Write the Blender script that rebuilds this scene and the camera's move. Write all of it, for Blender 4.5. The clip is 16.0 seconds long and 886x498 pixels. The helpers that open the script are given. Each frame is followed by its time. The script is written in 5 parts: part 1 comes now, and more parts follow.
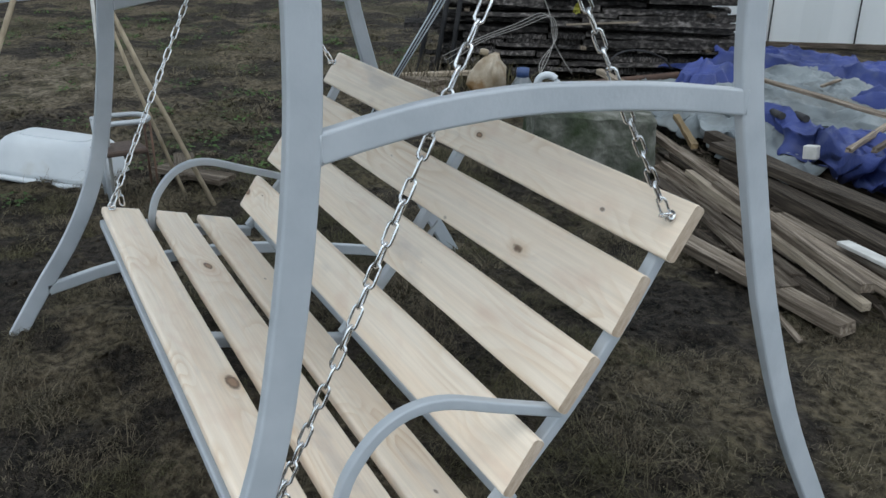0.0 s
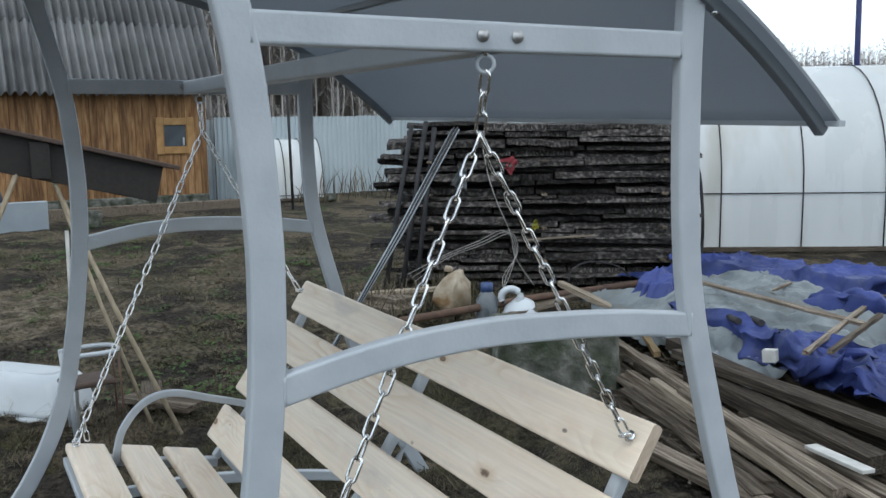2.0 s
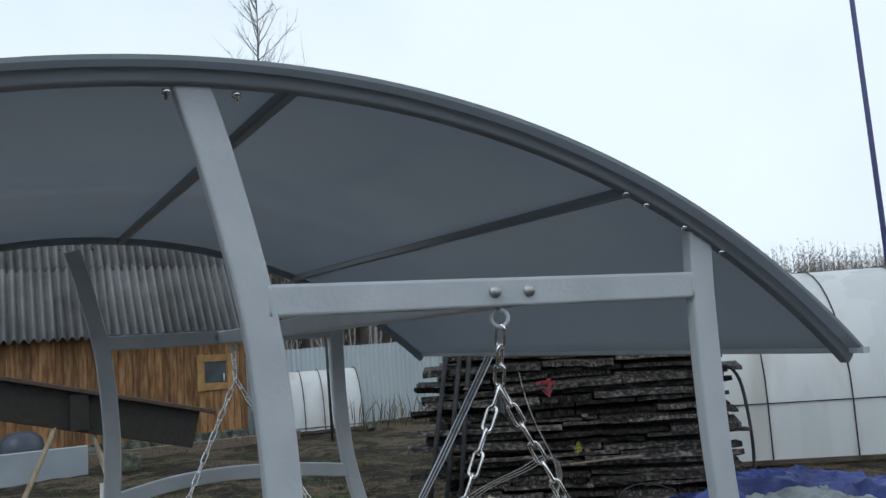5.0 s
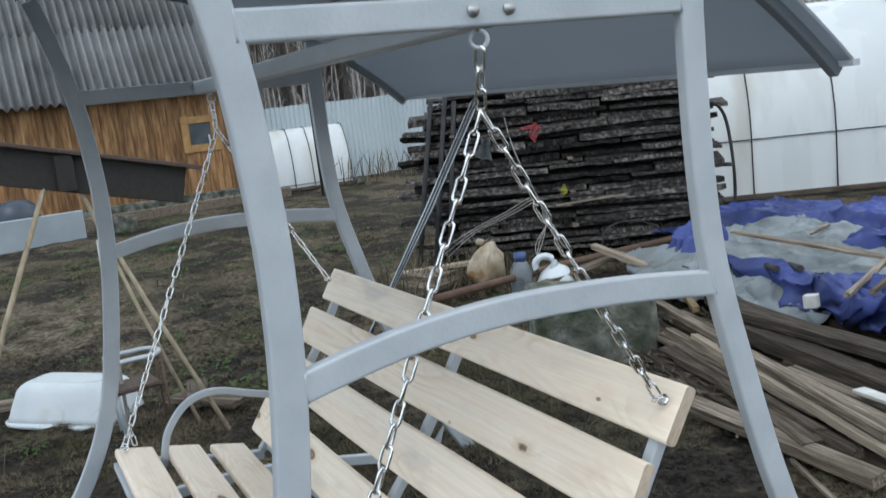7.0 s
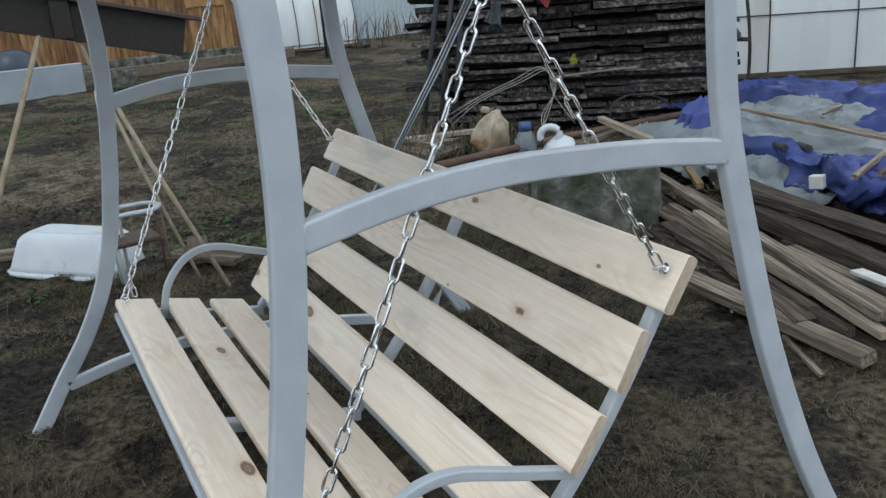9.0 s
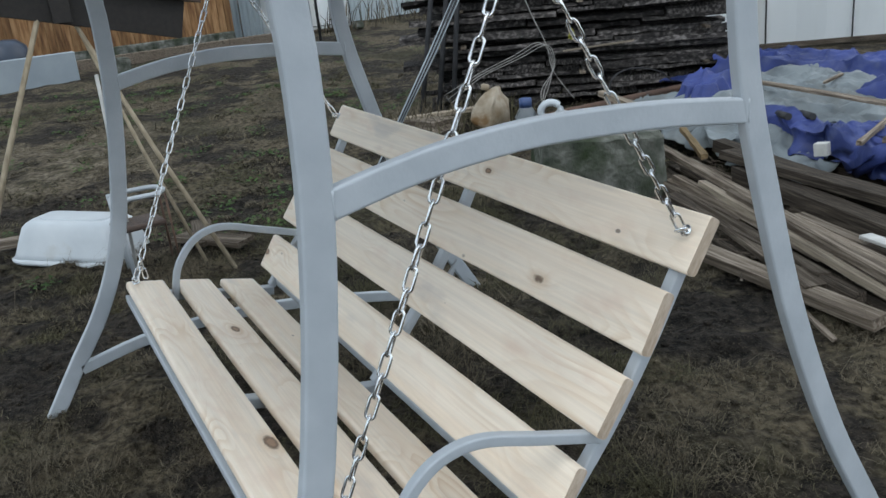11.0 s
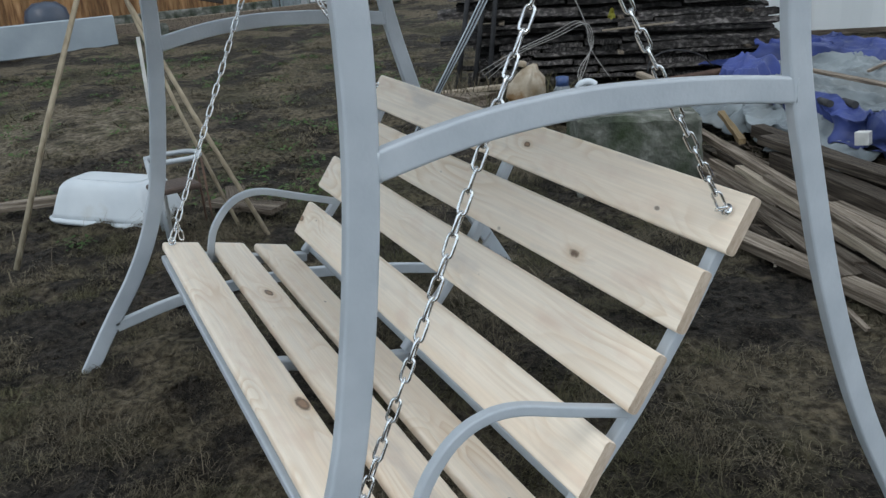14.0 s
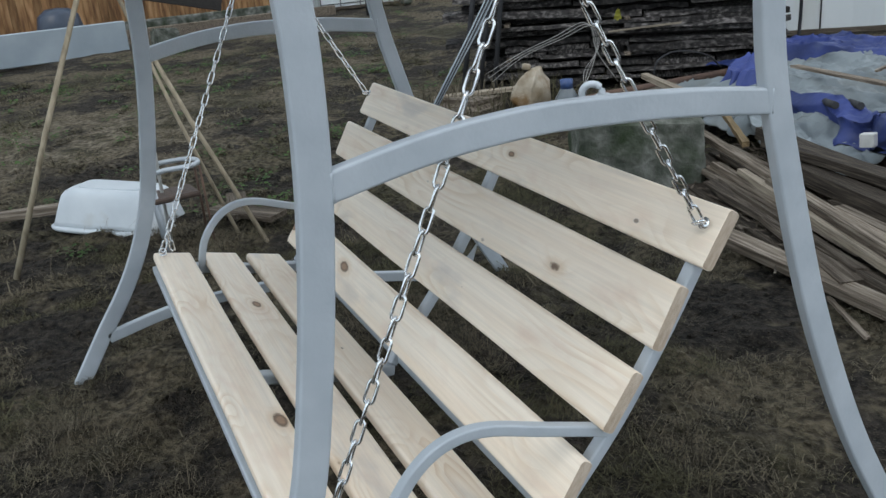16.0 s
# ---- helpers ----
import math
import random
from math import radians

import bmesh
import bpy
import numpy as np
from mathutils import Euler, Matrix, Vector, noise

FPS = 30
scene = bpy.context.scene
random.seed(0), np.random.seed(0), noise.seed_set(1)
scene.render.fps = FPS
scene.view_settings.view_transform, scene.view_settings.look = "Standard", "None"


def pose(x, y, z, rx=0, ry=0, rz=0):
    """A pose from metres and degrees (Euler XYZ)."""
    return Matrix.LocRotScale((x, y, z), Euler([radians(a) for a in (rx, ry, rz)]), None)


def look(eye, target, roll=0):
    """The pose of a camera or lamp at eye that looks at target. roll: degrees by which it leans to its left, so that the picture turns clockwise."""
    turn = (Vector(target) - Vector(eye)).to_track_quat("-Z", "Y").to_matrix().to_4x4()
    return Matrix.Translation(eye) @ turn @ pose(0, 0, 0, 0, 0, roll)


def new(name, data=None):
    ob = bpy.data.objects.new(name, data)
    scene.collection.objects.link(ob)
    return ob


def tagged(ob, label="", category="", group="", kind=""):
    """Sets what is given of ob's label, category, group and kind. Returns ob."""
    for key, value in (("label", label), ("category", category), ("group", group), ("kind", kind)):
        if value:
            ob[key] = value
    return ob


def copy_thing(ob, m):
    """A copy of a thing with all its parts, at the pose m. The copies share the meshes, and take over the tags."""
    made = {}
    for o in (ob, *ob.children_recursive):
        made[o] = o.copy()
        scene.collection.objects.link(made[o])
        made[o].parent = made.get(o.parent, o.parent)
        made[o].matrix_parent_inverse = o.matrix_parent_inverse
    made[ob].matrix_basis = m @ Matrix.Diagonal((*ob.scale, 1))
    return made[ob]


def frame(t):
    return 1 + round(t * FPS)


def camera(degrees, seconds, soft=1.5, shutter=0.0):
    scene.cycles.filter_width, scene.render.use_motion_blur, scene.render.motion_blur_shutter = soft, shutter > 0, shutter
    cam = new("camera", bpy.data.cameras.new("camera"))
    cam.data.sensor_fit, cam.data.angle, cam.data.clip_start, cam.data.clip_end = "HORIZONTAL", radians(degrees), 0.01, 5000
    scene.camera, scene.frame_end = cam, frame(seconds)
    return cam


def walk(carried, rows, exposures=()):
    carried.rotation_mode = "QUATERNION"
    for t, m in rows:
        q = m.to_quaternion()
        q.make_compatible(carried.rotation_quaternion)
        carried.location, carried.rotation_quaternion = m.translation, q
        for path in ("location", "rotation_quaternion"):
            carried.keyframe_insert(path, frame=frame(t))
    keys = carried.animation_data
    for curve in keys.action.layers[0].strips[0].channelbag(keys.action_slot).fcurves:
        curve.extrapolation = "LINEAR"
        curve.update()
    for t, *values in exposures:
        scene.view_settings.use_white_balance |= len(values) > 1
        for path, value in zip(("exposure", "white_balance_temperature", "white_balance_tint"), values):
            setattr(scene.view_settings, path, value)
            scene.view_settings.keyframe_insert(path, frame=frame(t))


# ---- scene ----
cam = camera(53.0, 16.0, soft=1.45, shutter=0.28)
PATH = [
    (0.0, look((-1.2985, 0.8975, 1.5842), (0.3512, 0.0382, 0.8494), 1.11)),
    (0.5, look((-1.3220, 0.9023, 1.5957), (0.3463, 0.0169, 0.9379), 1.47)),
    (1.0, look((-1.3269, 0.8997, 1.6142), (0.3762, 0.0006, 1.0750), 0.39)),
    (1.5, look((-1.3470, 0.9011, 1.6369), (0.3677, -0.0554, 1.2561), -0.03)),
    (2.0, look((-1.3584, 0.9055, 1.6449), (0.3671, -0.0657, 1.3634), -0.72)),
    (2.5, look((-1.3565, 0.8918, 1.6721), (0.3722, -0.0955, 1.4799), -0.97)),
    (3.0, look((-1.3571, 0.8746, 1.6896), (0.3931, -0.0931, 1.7109), -2.55)),
    (3.2, look((-1.3678, 0.8838, 1.7034), (0.3926, -0.0601, 1.8038), -2.68)),
    (5.3, look((-1.3944, 0.8782, 1.7077), (0.3703, -0.0386, 1.9207), -3.90)),
    (5.5, look((-1.3912, 0.8770, 1.7005), (0.3783, -0.0452, 1.8361), -4.42)),
    (6.0, look((-1.3860, 0.8697, 1.6843), (0.3876, -0.0545, 1.6677), -5.14)),
    (6.5, look((-1.3778, 0.8623, 1.6704), (0.3931, -0.0499, 1.4922), -5.73)),
    (7.0, look((-1.3650, 0.8565, 1.6563), (0.3931, -0.0356, 1.3198), -6.34)),
    (7.5, look((-1.3480, 0.8467, 1.6353), (0.3873, -0.0176, 1.1440), -5.81)),
    (8.0, look((-1.3435, 0.8493, 1.6294), (0.3690, -0.0034, 1.0460), -4.19)),
    (8.5, look((-1.3344, 0.8428, 1.6226), (0.3809, 0.0079, 1.0218), -4.46)),
    (8.7, look((-1.3344, 0.8429, 1.6242), (0.3767, 0.0095, 1.0098), -4.20)),
    (10.8, look((-1.3125, 0.8990, 1.6021), (0.3847, 0.0428, 0.9806), -5.21)),
    (11.0, look((-1.3121, 0.8986, 1.5957), (0.3845, 0.0661, 0.9411), -5.68)),
    (11.5, look((-1.3176, 0.8851, 1.5933), (0.3868, 0.0779, 0.9273), -6.26)),
    (12.0, look((-1.3090, 0.8660, 1.5829), (0.3796, 0.0804, 0.8539), -6.57)),
    (12.5, look((-1.3031, 0.8558, 1.5829), (0.3834, 0.0819, 0.8366), -5.94)),
    (13.0, look((-1.3013, 0.8617, 1.5896), (0.4093, 0.1175, 0.8685), -5.23)),
    (13.5, look((-1.3058, 0.9064, 1.5906), (0.4220, 0.1911, 0.8814), -4.75)),
    (14.0, look((-1.3133, 0.9289, 1.5813), (0.3969, 0.1604, 0.8850), -4.02)),
    (14.5, look((-1.3085, 0.9141, 1.5961), (0.3913, 0.1321, 0.8895), -4.93)),
    (15.0, look((-1.3167, 0.9131, 1.5955), (0.3825, 0.1227, 0.8969), -4.58)),
    (15.5, look((-1.3205, 0.8772, 1.5951), (0.3810, 0.0912, 0.8971), -4.37)),
    (16.0, look((-1.3160, 0.8200, 1.5940), (0.4110, 0.0860, 0.9010), -4.80)),
]
walk(cam, PATH, exposures=[(0.0, 0.15), (1.0, 0.14), (2.0, 0.25), (2.5, 0.3), (3.0, 0.4), (3.2, 0.32), (5.5, -0.24), (6.0, 0.08), (6.5, 0.38), (7.0, 0.43), (8.0, 0.2), (16.0, 0.15)])

# ---- light: a bright overcast spring day ----
world = bpy.data.worlds.new("sky")
scene.world = world
world.use_nodes = True
wn, wl = world.node_tree.nodes, world.node_tree.links
wn.clear()
sky = wn.new("ShaderNodeTexSky")
sky.sky_type = "NISHITA"
sky.sun_disc = False
sky.sun_elevation, sky.sun_rotation = radians(38), radians(200)
sky.dust_density, sky.air_density = 4.0, 1.0
cloud = wn.new("ShaderNodeTexNoise")
cloud.inputs["Scale"].default_value = 1.6
cloud.inputs["Detail"].default_value = 5.0
ramp = wn.new("ShaderNodeMapRange")
ramp.inputs["From Min"].default_value, ramp.inputs["From Max"].default_value = 0.35, 0.65
ramp.inputs["To Min"].default_value, ramp.inputs["To Max"].default_value = 0.72, 0.95
blend = wn.new("ShaderNodeMix")
blend.data_type = "RGBA"
blend.inputs[7].default_value = (8.6, 9.9, 11.05, 1)
bg = wn.new("ShaderNodeBackground")
bg.inputs["Strength"].default_value = 0.12
wout = wn.new("ShaderNodeOutputWorld")
wl.new(cloud.outputs["Fac"], ramp.inputs["Value"])
wl.new(ramp.outputs["Result"], blend.inputs[0])
wl.new(sky.outputs["Color"], blend.inputs[6])
wl.new(blend.outputs[2], bg.inputs["Color"])
wl.new(bg.outputs["Background"], wout.inputs["Surface"])

sun_data = bpy.data.lights.new("sun", "SUN")
sun_data.energy, sun_data.angle, sun_data.color = 0.7, radians(25), (1.0, 0.985, 0.95)
sun = new("sun", sun_data)
sun.matrix_world = look((-4, 6, 9), (0, 0, 0))


# ---- materials ----
def mat(name, colors, scale=6.0, rough=0.6, metal=0.0, bump=0.1, bump_scale=40.0, stretch=(1, 1, 1), spread=0.0, blotch=None, spec=0.5, detail=6.0, trans=0.0):
    """A surface with two scales of variation: colors are blended by a coarse and a fine noise; spread varies it from piece to piece."""
    m = bpy.data.materials.new(name)
    m.use_nodes = True
    n, l = m.node_tree.nodes, m.node_tree.links
    b = n["Principled BSDF"]
    tc = n.new("ShaderNodeTexCoord")
    mp = n.new("ShaderNodeMapping")
    mp.inputs["Scale"].default_value = stretch
    l.new(tc.outputs["Object"], mp.inputs["Vector"])
    co = mp.outputs["Vector"]
    info = n.new("ShaderNodeObjectInfo")
    if spread > 0:
        off = n.new("ShaderNodeVectorMath")
        off.operation = "MULTIPLY_ADD"
        off.inputs[1].default_value = (1, 1, 1)
        l.new(co, off.inputs[0])
        mul = n.new("ShaderNodeMath")
        mul.operation = "MULTIPLY"
        mul.inputs[1].default_value = 37.0
        l.new(info.outputs["Random"], mul.inputs[0])
        l.new(mul.outputs[0], off.inputs[2])
        co = off.outputs[0]
    tex = n.new("ShaderNodeTexNoise")
    tex.inputs["Scale"].default_value, tex.inputs["Detail"].default_value = scale, detail
    l.new(co, tex.inputs["Vector"])
    cr = n.new("ShaderNodeValToRGB")
    el = cr.color_ramp.elements
    while len(el) < len(colors):
        el.new(0.5)
    for i, c in enumerate(colors):
        el[i].position = 0.3 + 0.4 * i / max(1, len(colors) - 1)
        el[i].color = (*c, 1)
    l.new(tex.outputs["Fac"], cr.inputs["Fac"])
    col = cr.outputs["Color"]
    if blotch:
        t2 = n.new("ShaderNodeTexNoise")
        t2.inputs["Scale"].default_value, t2.inputs["Detail"].default_value = blotch[1], 4.0
        l.new(co, t2.inputs["Vector"])
        r2 = n.new("ShaderNodeMapRange")
        r2.inputs["From Min"].default_value, r2.inputs["From Max"].default_value = blotch[2], blotch[2] + 0.18
        l.new(t2.outputs["Fac"], r2.inputs["Value"])
        mx = n.new("ShaderNodeMix")
        mx.data_type = "RGBA"
        l.new(r2.outputs["Result"], mx.inputs[0])
        l.new(col, mx.inputs[6])
        mx.inputs[7].default_value = (*blotch[0], 1)
        col = mx.outputs[2]
    if spread > 0:
        hs = n.new("ShaderNodeHueSaturation")
        mr = n.new("ShaderNodeMapRange")
        mr.inputs["To Min"].default_value, mr.inputs["To Max"].default_value = 1 - spread, 1 + spread
        l.new(info.outputs["Random"], mr.inputs["Value"])
        l.new(mr.outputs["Result"], hs.inputs["Value"])
        l.new(col, hs.inputs["Color"])
        col = hs.outputs["Color"]
    l.new(col, b.inputs["Base Color"])
    b.inputs["Metallic"].default_value = metal
    b.inputs["Specular IOR Level"].default_value = spec
    rr = n.new("ShaderNodeMapRange")
    rr.inputs["To Min"].default_value, rr.inputs["To Max"].default_value = max(0.02, rough - 0.12), min(1, rough + 0.12)
    l.new(tex.outputs["Fac"], rr.inputs["Value"])
    l.new(rr.outputs["Result"], b.inputs["Roughness"])
    if trans > 0:
        b.inputs["Transmission Weight"].default_value = trans
    if bump > 0:
        t3 = n.new("ShaderNodeTexNoise")
        t3.inputs["Scale"].default_value, t3.inputs["Detail"].default_value = bump_scale, 5.0
        l.new(co, t3.inputs["Vector"])
        bp = n.new("ShaderNodeBump")
        bp.inputs["Strength"].default_value, bp.inputs["Distance"].default_value = bump, 0.02
        l.new(t3.outputs["Fac"], bp.inputs["Height"])
        l.new(bp.outputs["Normal"], b.inputs["Normal"])
    return m


class Net:
    """Short calls for wiring a material's nodes."""
    def __init__(self, m):
        m.use_nodes = True
        self.n, self.l = m.node_tree.nodes, m.node_tree.links
        self.bsdf = self.n["Principled BSDF"]

    def put(self, socket, value):
        if isinstance(value, bpy.types.NodeSocket):
            self.l.new(value, socket)
        else:
            socket.default_value = value

    def math(self, op, x, y=0.0):
        k = self.n.new("ShaderNodeMath")
        k.operation = op
        self.put(k.inputs[0], x)
        self.put(k.inputs[1], y)
        return k.outputs[0]

    def scaled(self, v, s):
        k = self.n.new("ShaderNodeMapping")
        k.inputs["Scale"].default_value = s
        self.l.new(v, k.inputs["Vector"])
        return k.outputs["Vector"]

    def noise(self, v, scale=1.0, detail=3.0):
        k = self.n.new("ShaderNodeTexNoise")
        k.inputs["Scale"].default_value, k.inputs["Detail"].default_value = scale, detail
        self.l.new(v, k.inputs["Vector"])
        return k.outputs["Fac"]

    def cells(self, v, scale=1.0):
        k = self.n.new("ShaderNodeTexVoronoi")
        k.inputs["Scale"].default_value = scale
        self.l.new(v, k.inputs["Vector"])
        return k.outputs["Distance"], k.outputs["Color"]

    def span(self, x, lo, hi, to_lo=0.0, to_hi=1.0):
        k = self.n.new("ShaderNodeMapRange")
        for s, q in zip(("From Min", "From Max", "To Min", "To Max"), (lo, hi, to_lo, to_hi)):
            k.inputs[s].default_value = q
        self.put(k.inputs["Value"], x)
        return k.outputs["Result"]

    def mix(self, f, x, y):
        k = self.n.new("ShaderNodeMix")
        k.data_type = "RGBA"
        self.put(k.inputs[0], f)
        for s, q in ((k.inputs[6], x), (k.inputs[7], y)):
            self.put(s, q if isinstance(q, bpy.types.NodeSocket) else (*q, 1))
        return k.outputs[2]

    def bump(self, height, strength, distance):
        k = self.n.new("ShaderNodeBump")
        k.inputs["Strength"].default_value, k.inputs["Distance"].default_value = strength, distance
        self.l.new(height, k.inputs["Height"])
        self.l.new(k.outputs["Normal"], self.bsdf.inputs["Normal"])


def pine(name, light, dark, knot, ring=15.0):
    """Planed softwood along x: growth rings cut lengthwise that flow round brown knots, fine fibre, stains and pin specks."""
    m = bpy.data.materials.new(name)
    t = Net(m)
    tc = t.n.new("ShaderNodeTexCoord")
    info = t.n.new("ShaderNodeObjectInfo")
    off = t.n.new("ShaderNodeVectorMath")
    off.operation = "ADD"
    t.l.new(tc.outputs["Object"], off.inputs[0])
    t.l.new(t.math("MULTIPLY", info.outputs["Random"], 23.0), off.inputs[1])
    v = off.outputs[0]
    # knots: only some cells hold one, of uneven size
    dist, tint = t.cells(t.scaled(v, (2.9, 6.5, 0.0)))
    split = t.n.new("ShaderNodeSeparateColor")
    t.l.new(tint, split.inputs["Color"])
    size = t.span(split.outputs["Red"], 0.30, 1.0, 0.012, 0.105)
    rel = t.math("DIVIDE", dist, size)
    rel = t.math("ADD", rel, t.math("MULTIPLY", t.noise(v, 90.0), 0.5))
    core = t.span(rel, 0.95, 1.35, 1.0, 0.0)
    rim = t.math("MULTIPLY", t.span(rel, 0.75, 1.1), t.span(rel, 1.15, 1.5, 1.0, 0.0))
    halo = t.span(dist, 0.05, 0.33, 1.0, 0.0)
    # rings
    warp = t.noise(t.scaled(v, (1.2, 7.5, 7.5)), 1.0, 1.2)
    warp = t.math("ADD", warp, t.math("MULTIPLY", halo, 0.11))
    fr = t.math("FRACT", t.math("MULTIPLY", warp, ring))
    late = t.math("MULTIPLY", t.span(fr, 0.35, 0.9), t.span(fr, 0.9, 1.0, 1.0, 0.0))
    zone = t.span(t.noise(t.scaled(v, (1.0, 2.5, 2.5)), 2.0, 2.0), 0.48, 0.70, 0.05, 0.62)
    zone = t.math("MAXIMUM", zone, t.math("MULTIPLY", halo, 0.36))
    fib = t.noise(t.scaled(v, (3.0, 130.0, 130.0)), 1.0, 3.0)
    band = t.noise(t.scaled(v, (0.7, 22.0, 22.0)), 1.0, 3.0)
    base = t.mix(t.span(fib, 0.3, 0.7), [q * 1.04 for q in light], [q * 0.90 for q in light])
    base = t.mix(t.span(band, 0.42, 0.72, 0.0, 0.5), base, [light[0] * 0.92, light[1] * 0.84, light[2] * 0.76])
    col = t.mix(t.math("MULTIPLY", late, zone), base, dark)
    # pinkish and grey handling stains
    stain = t.noise(t.scaled(v, (1.0, 2.0, 2.0)), 7.0, 5.0)
    col = t.mix(t.span(stain, 0.55, 0.76, 0.0, 0.5), col, (light[0] * 0.82, light[1] * 0.70, light[2] * 0.66))
    grey = t.noise(t.scaled(v, (1.0, 3.0, 3.0)), 3.1, 6.0)
    col = t.mix(t.span(grey, 0.60, 0.74, 0.0, 0.45), col, (0.46, 0.42, 0.39))
    col = t.mix(t.math("MULTIPLY", t.span(rel, 1.0, 2.6, 0.75, 0.0), t.span(split.outputs["Red"], 0.3, 0.5)), col, dark)
    col = t.mix(t.math("MULTIPLY", core, 0.9), col, [q * 2.6 for q in knot])
    col = t.mix(t.math("MULTIPLY", rim, 0.85), col, knot)
    sd, stint = t.cells(t.scaled(v, (7.0, 12.0, 0.0)))
    ssp = t.n.new("ShaderNodeSeparateColor")
    t.l.new(stint, ssp.inputs["Color"])
    speck = t.math("MULTIPLY", t.span(sd, 0.045, 0.08, 1.0, 0.0), t.span(ssp.outputs["Green"], 0.72, 0.76))
    col = t.mix(t.math("MULTIPLY", speck, 0.75), col, (0.10, 0.07, 0.05))
    hs = t.n.new("ShaderNodeHueSaturation")
    t.l.new(t.span(info.outputs["Random"], 0.0, 1.0, 0.92, 1.05), hs.inputs["Value"])
    t.l.new(col, hs.inputs["Color"])
    t.l.new(hs.outputs["Color"], t.bsdf.inputs["Base Color"])
    t.l.new(t.span(band, 0.3, 0.7, 0.5, 0.7), t.bsdf.inputs["Roughness"])
    t.bump(t.math("ADD", fib, t.math("MULTIPLY", late, 0.5)), 0.14, 0.004)
    return m


MUD = [((2.75, 0.85), 0.75), ((1.25, -1.62), 0.5), ((1.35, 1.15), 0.5)]


def turf(name):
    """Damp soil under matted grass: bare mud, old straw and olive patches, in fine fibres and clods."""
    m = bpy.data.materials.new(name)
    t = Net(m)
    tc = t.n.new("ShaderNodeTexCoord")
    v = tc.outputs["Object"]
    big = t.noise(v, 0.9, 5.0)
    mid = t.noise(v, 4.0, 6.0)
    fine = t.noise(v, 26.0, 8.0)
    grain = t.noise(v, 110.0, 4.0)
    straw = t.mix(t.span(fine, 0.36, 0.66), (0.036, 0.029, 0.020), (0.165, 0.137, 0.094))
    olive = t.mix(t.span(fine, 0.36, 0.66), (0.018, 0.0165, 0.010), (0.070, 0.063, 0.037))
    mud = t.mix(t.span(fine, 0.35, 0.68), (0.009, 0.008, 0.007), (0.046, 0.039, 0.032))
    col = t.mix(t.span(t.noise(v, 0.75, 5.0), 0.48, 0.62), straw, olive)
    bare = t.math("ADD", t.math("MULTIPLY", big, 0.6), t.math("MULTIPLY", mid, 0.4))
    # trodden wet hollows
    for spot, reach in MUD:
        away = t.n.new("ShaderNodeVectorMath")
        away.operation = "DISTANCE"
        t.l.new(v, away.inputs[0])
        away.inputs[1].default_value = (*spot, 0.0)
        bare = t.math("ADD", bare, t.span(away.outputs["Value"], 0.0, reach, 0.16, 0.0))
    # a bank of bleached straw in the field beyond the tub
    away = t.n.new("ShaderNodeVectorMath")
    away.operation = "DISTANCE"
    t.l.new(v, away.inputs[0])
    away.inputs[1].default_value = (7.3, 0.9, 0.0)
    bank = t.math("MULTIPLY", t.span(away.outputs["Value"], 0.6, 2.6, 0.75, 0.0), t.span(mid, 0.40, 0.58))
    bare = t.math("SUBTRACT", bare, t.math("MULTIPLY", bank, 0.12))
    col = t.mix(bank, col, t.mix(t.span(fine, 0.36, 0.66), (0.085, 0.070, 0.052), (0.26, 0.22, 0.165)))
    col = t.mix(t.span(bare, 0.47, 0.54), col, mud)
    col = t.mix(t.span(grain, 0.58, 0.72, 0.0, 0.5), col, (0.14, 0.12, 0.085))
    t.l.new(col, t.bsdf.inputs["Base Color"])
    t.bsdf.inputs["Roughness"].default_value = 0.93
    t.bsdf.inputs["Specular IOR Level"].default_value = 0.12
    h = t.math("ADD", t.math("MULTIPLY", fine, 1.0), t.math("ADD", t.math("MULTIPLY", grain, 0.35), t.math("MULTIPLY", t.noise(v, 9.0, 4.0), 1.6)))
    t.bump(h, 1.0, 0.045)
    return m


def blades(name):
    """Old grass: every blade has its own tone, from brown through straw to olive."""
    m = bpy.data.materials.new(name)
    t = Net(m)
    tc = t.n.new("ShaderNodeTexCoord")
    geo = t.n.new("ShaderNodeNewGeometry")
    own = geo.outputs["Random Per Island"]
    patch = t.noise(tc.outputs["Object"], 1.1, 5.0)
    dry = t.mix(own, (0.026, 0.021, 0.015), (0.185, 0.158, 0.112))
    green = t.mix(own, (0.018, 0.0165, 0.0095), (0.115, 0.105, 0.060))
    col = t.mix(t.span(patch, 0.48, 0.58), dry, green)
    t.l.new(col, t.bsdf.inputs["Base Color"])
    t.bsdf.inputs["Roughness"].default_value = 0.85
    t.bsdf.inputs["Specular IOR Level"].default_value = 0.15
    return m


PAINT = mat("grey_paint", [(0.385, 0.425, 0.465), (0.455, 0.495, 0.535)], scale=9, rough=0.4, bump=0.06, bump_scale=90, blotch=((0.35, 0.38, 0.41), 3.0, 0.6))
PINE = pine("planed_pine", (0.88, 0.768, 0.635), (0.64, 0.46, 0.29), (0.10, 0.055, 0.03))
PINE_END = mat("pine_end_grain", [(0.40, 0.31, 0.225), (0.52, 0.42, 0.325), (0.60, 0.50, 0.40)], scale=22, rough=0.8, bump=0.35, bump_scale=120, stretch=(1, 1, 4))
ZINC = mat("galvanised_steel", [(0.70, 0.71, 0.72), (0.86, 0.87, 0.88)], scale=50, rough=0.2, metal=1.0, bump=0.04)
DULLZINC = mat("dull_zinc", [(0.34, 0.35, 0.36), (0.5, 0.51, 0.52)], scale=50, rough=0.45, metal=0.6, bump=0.04)
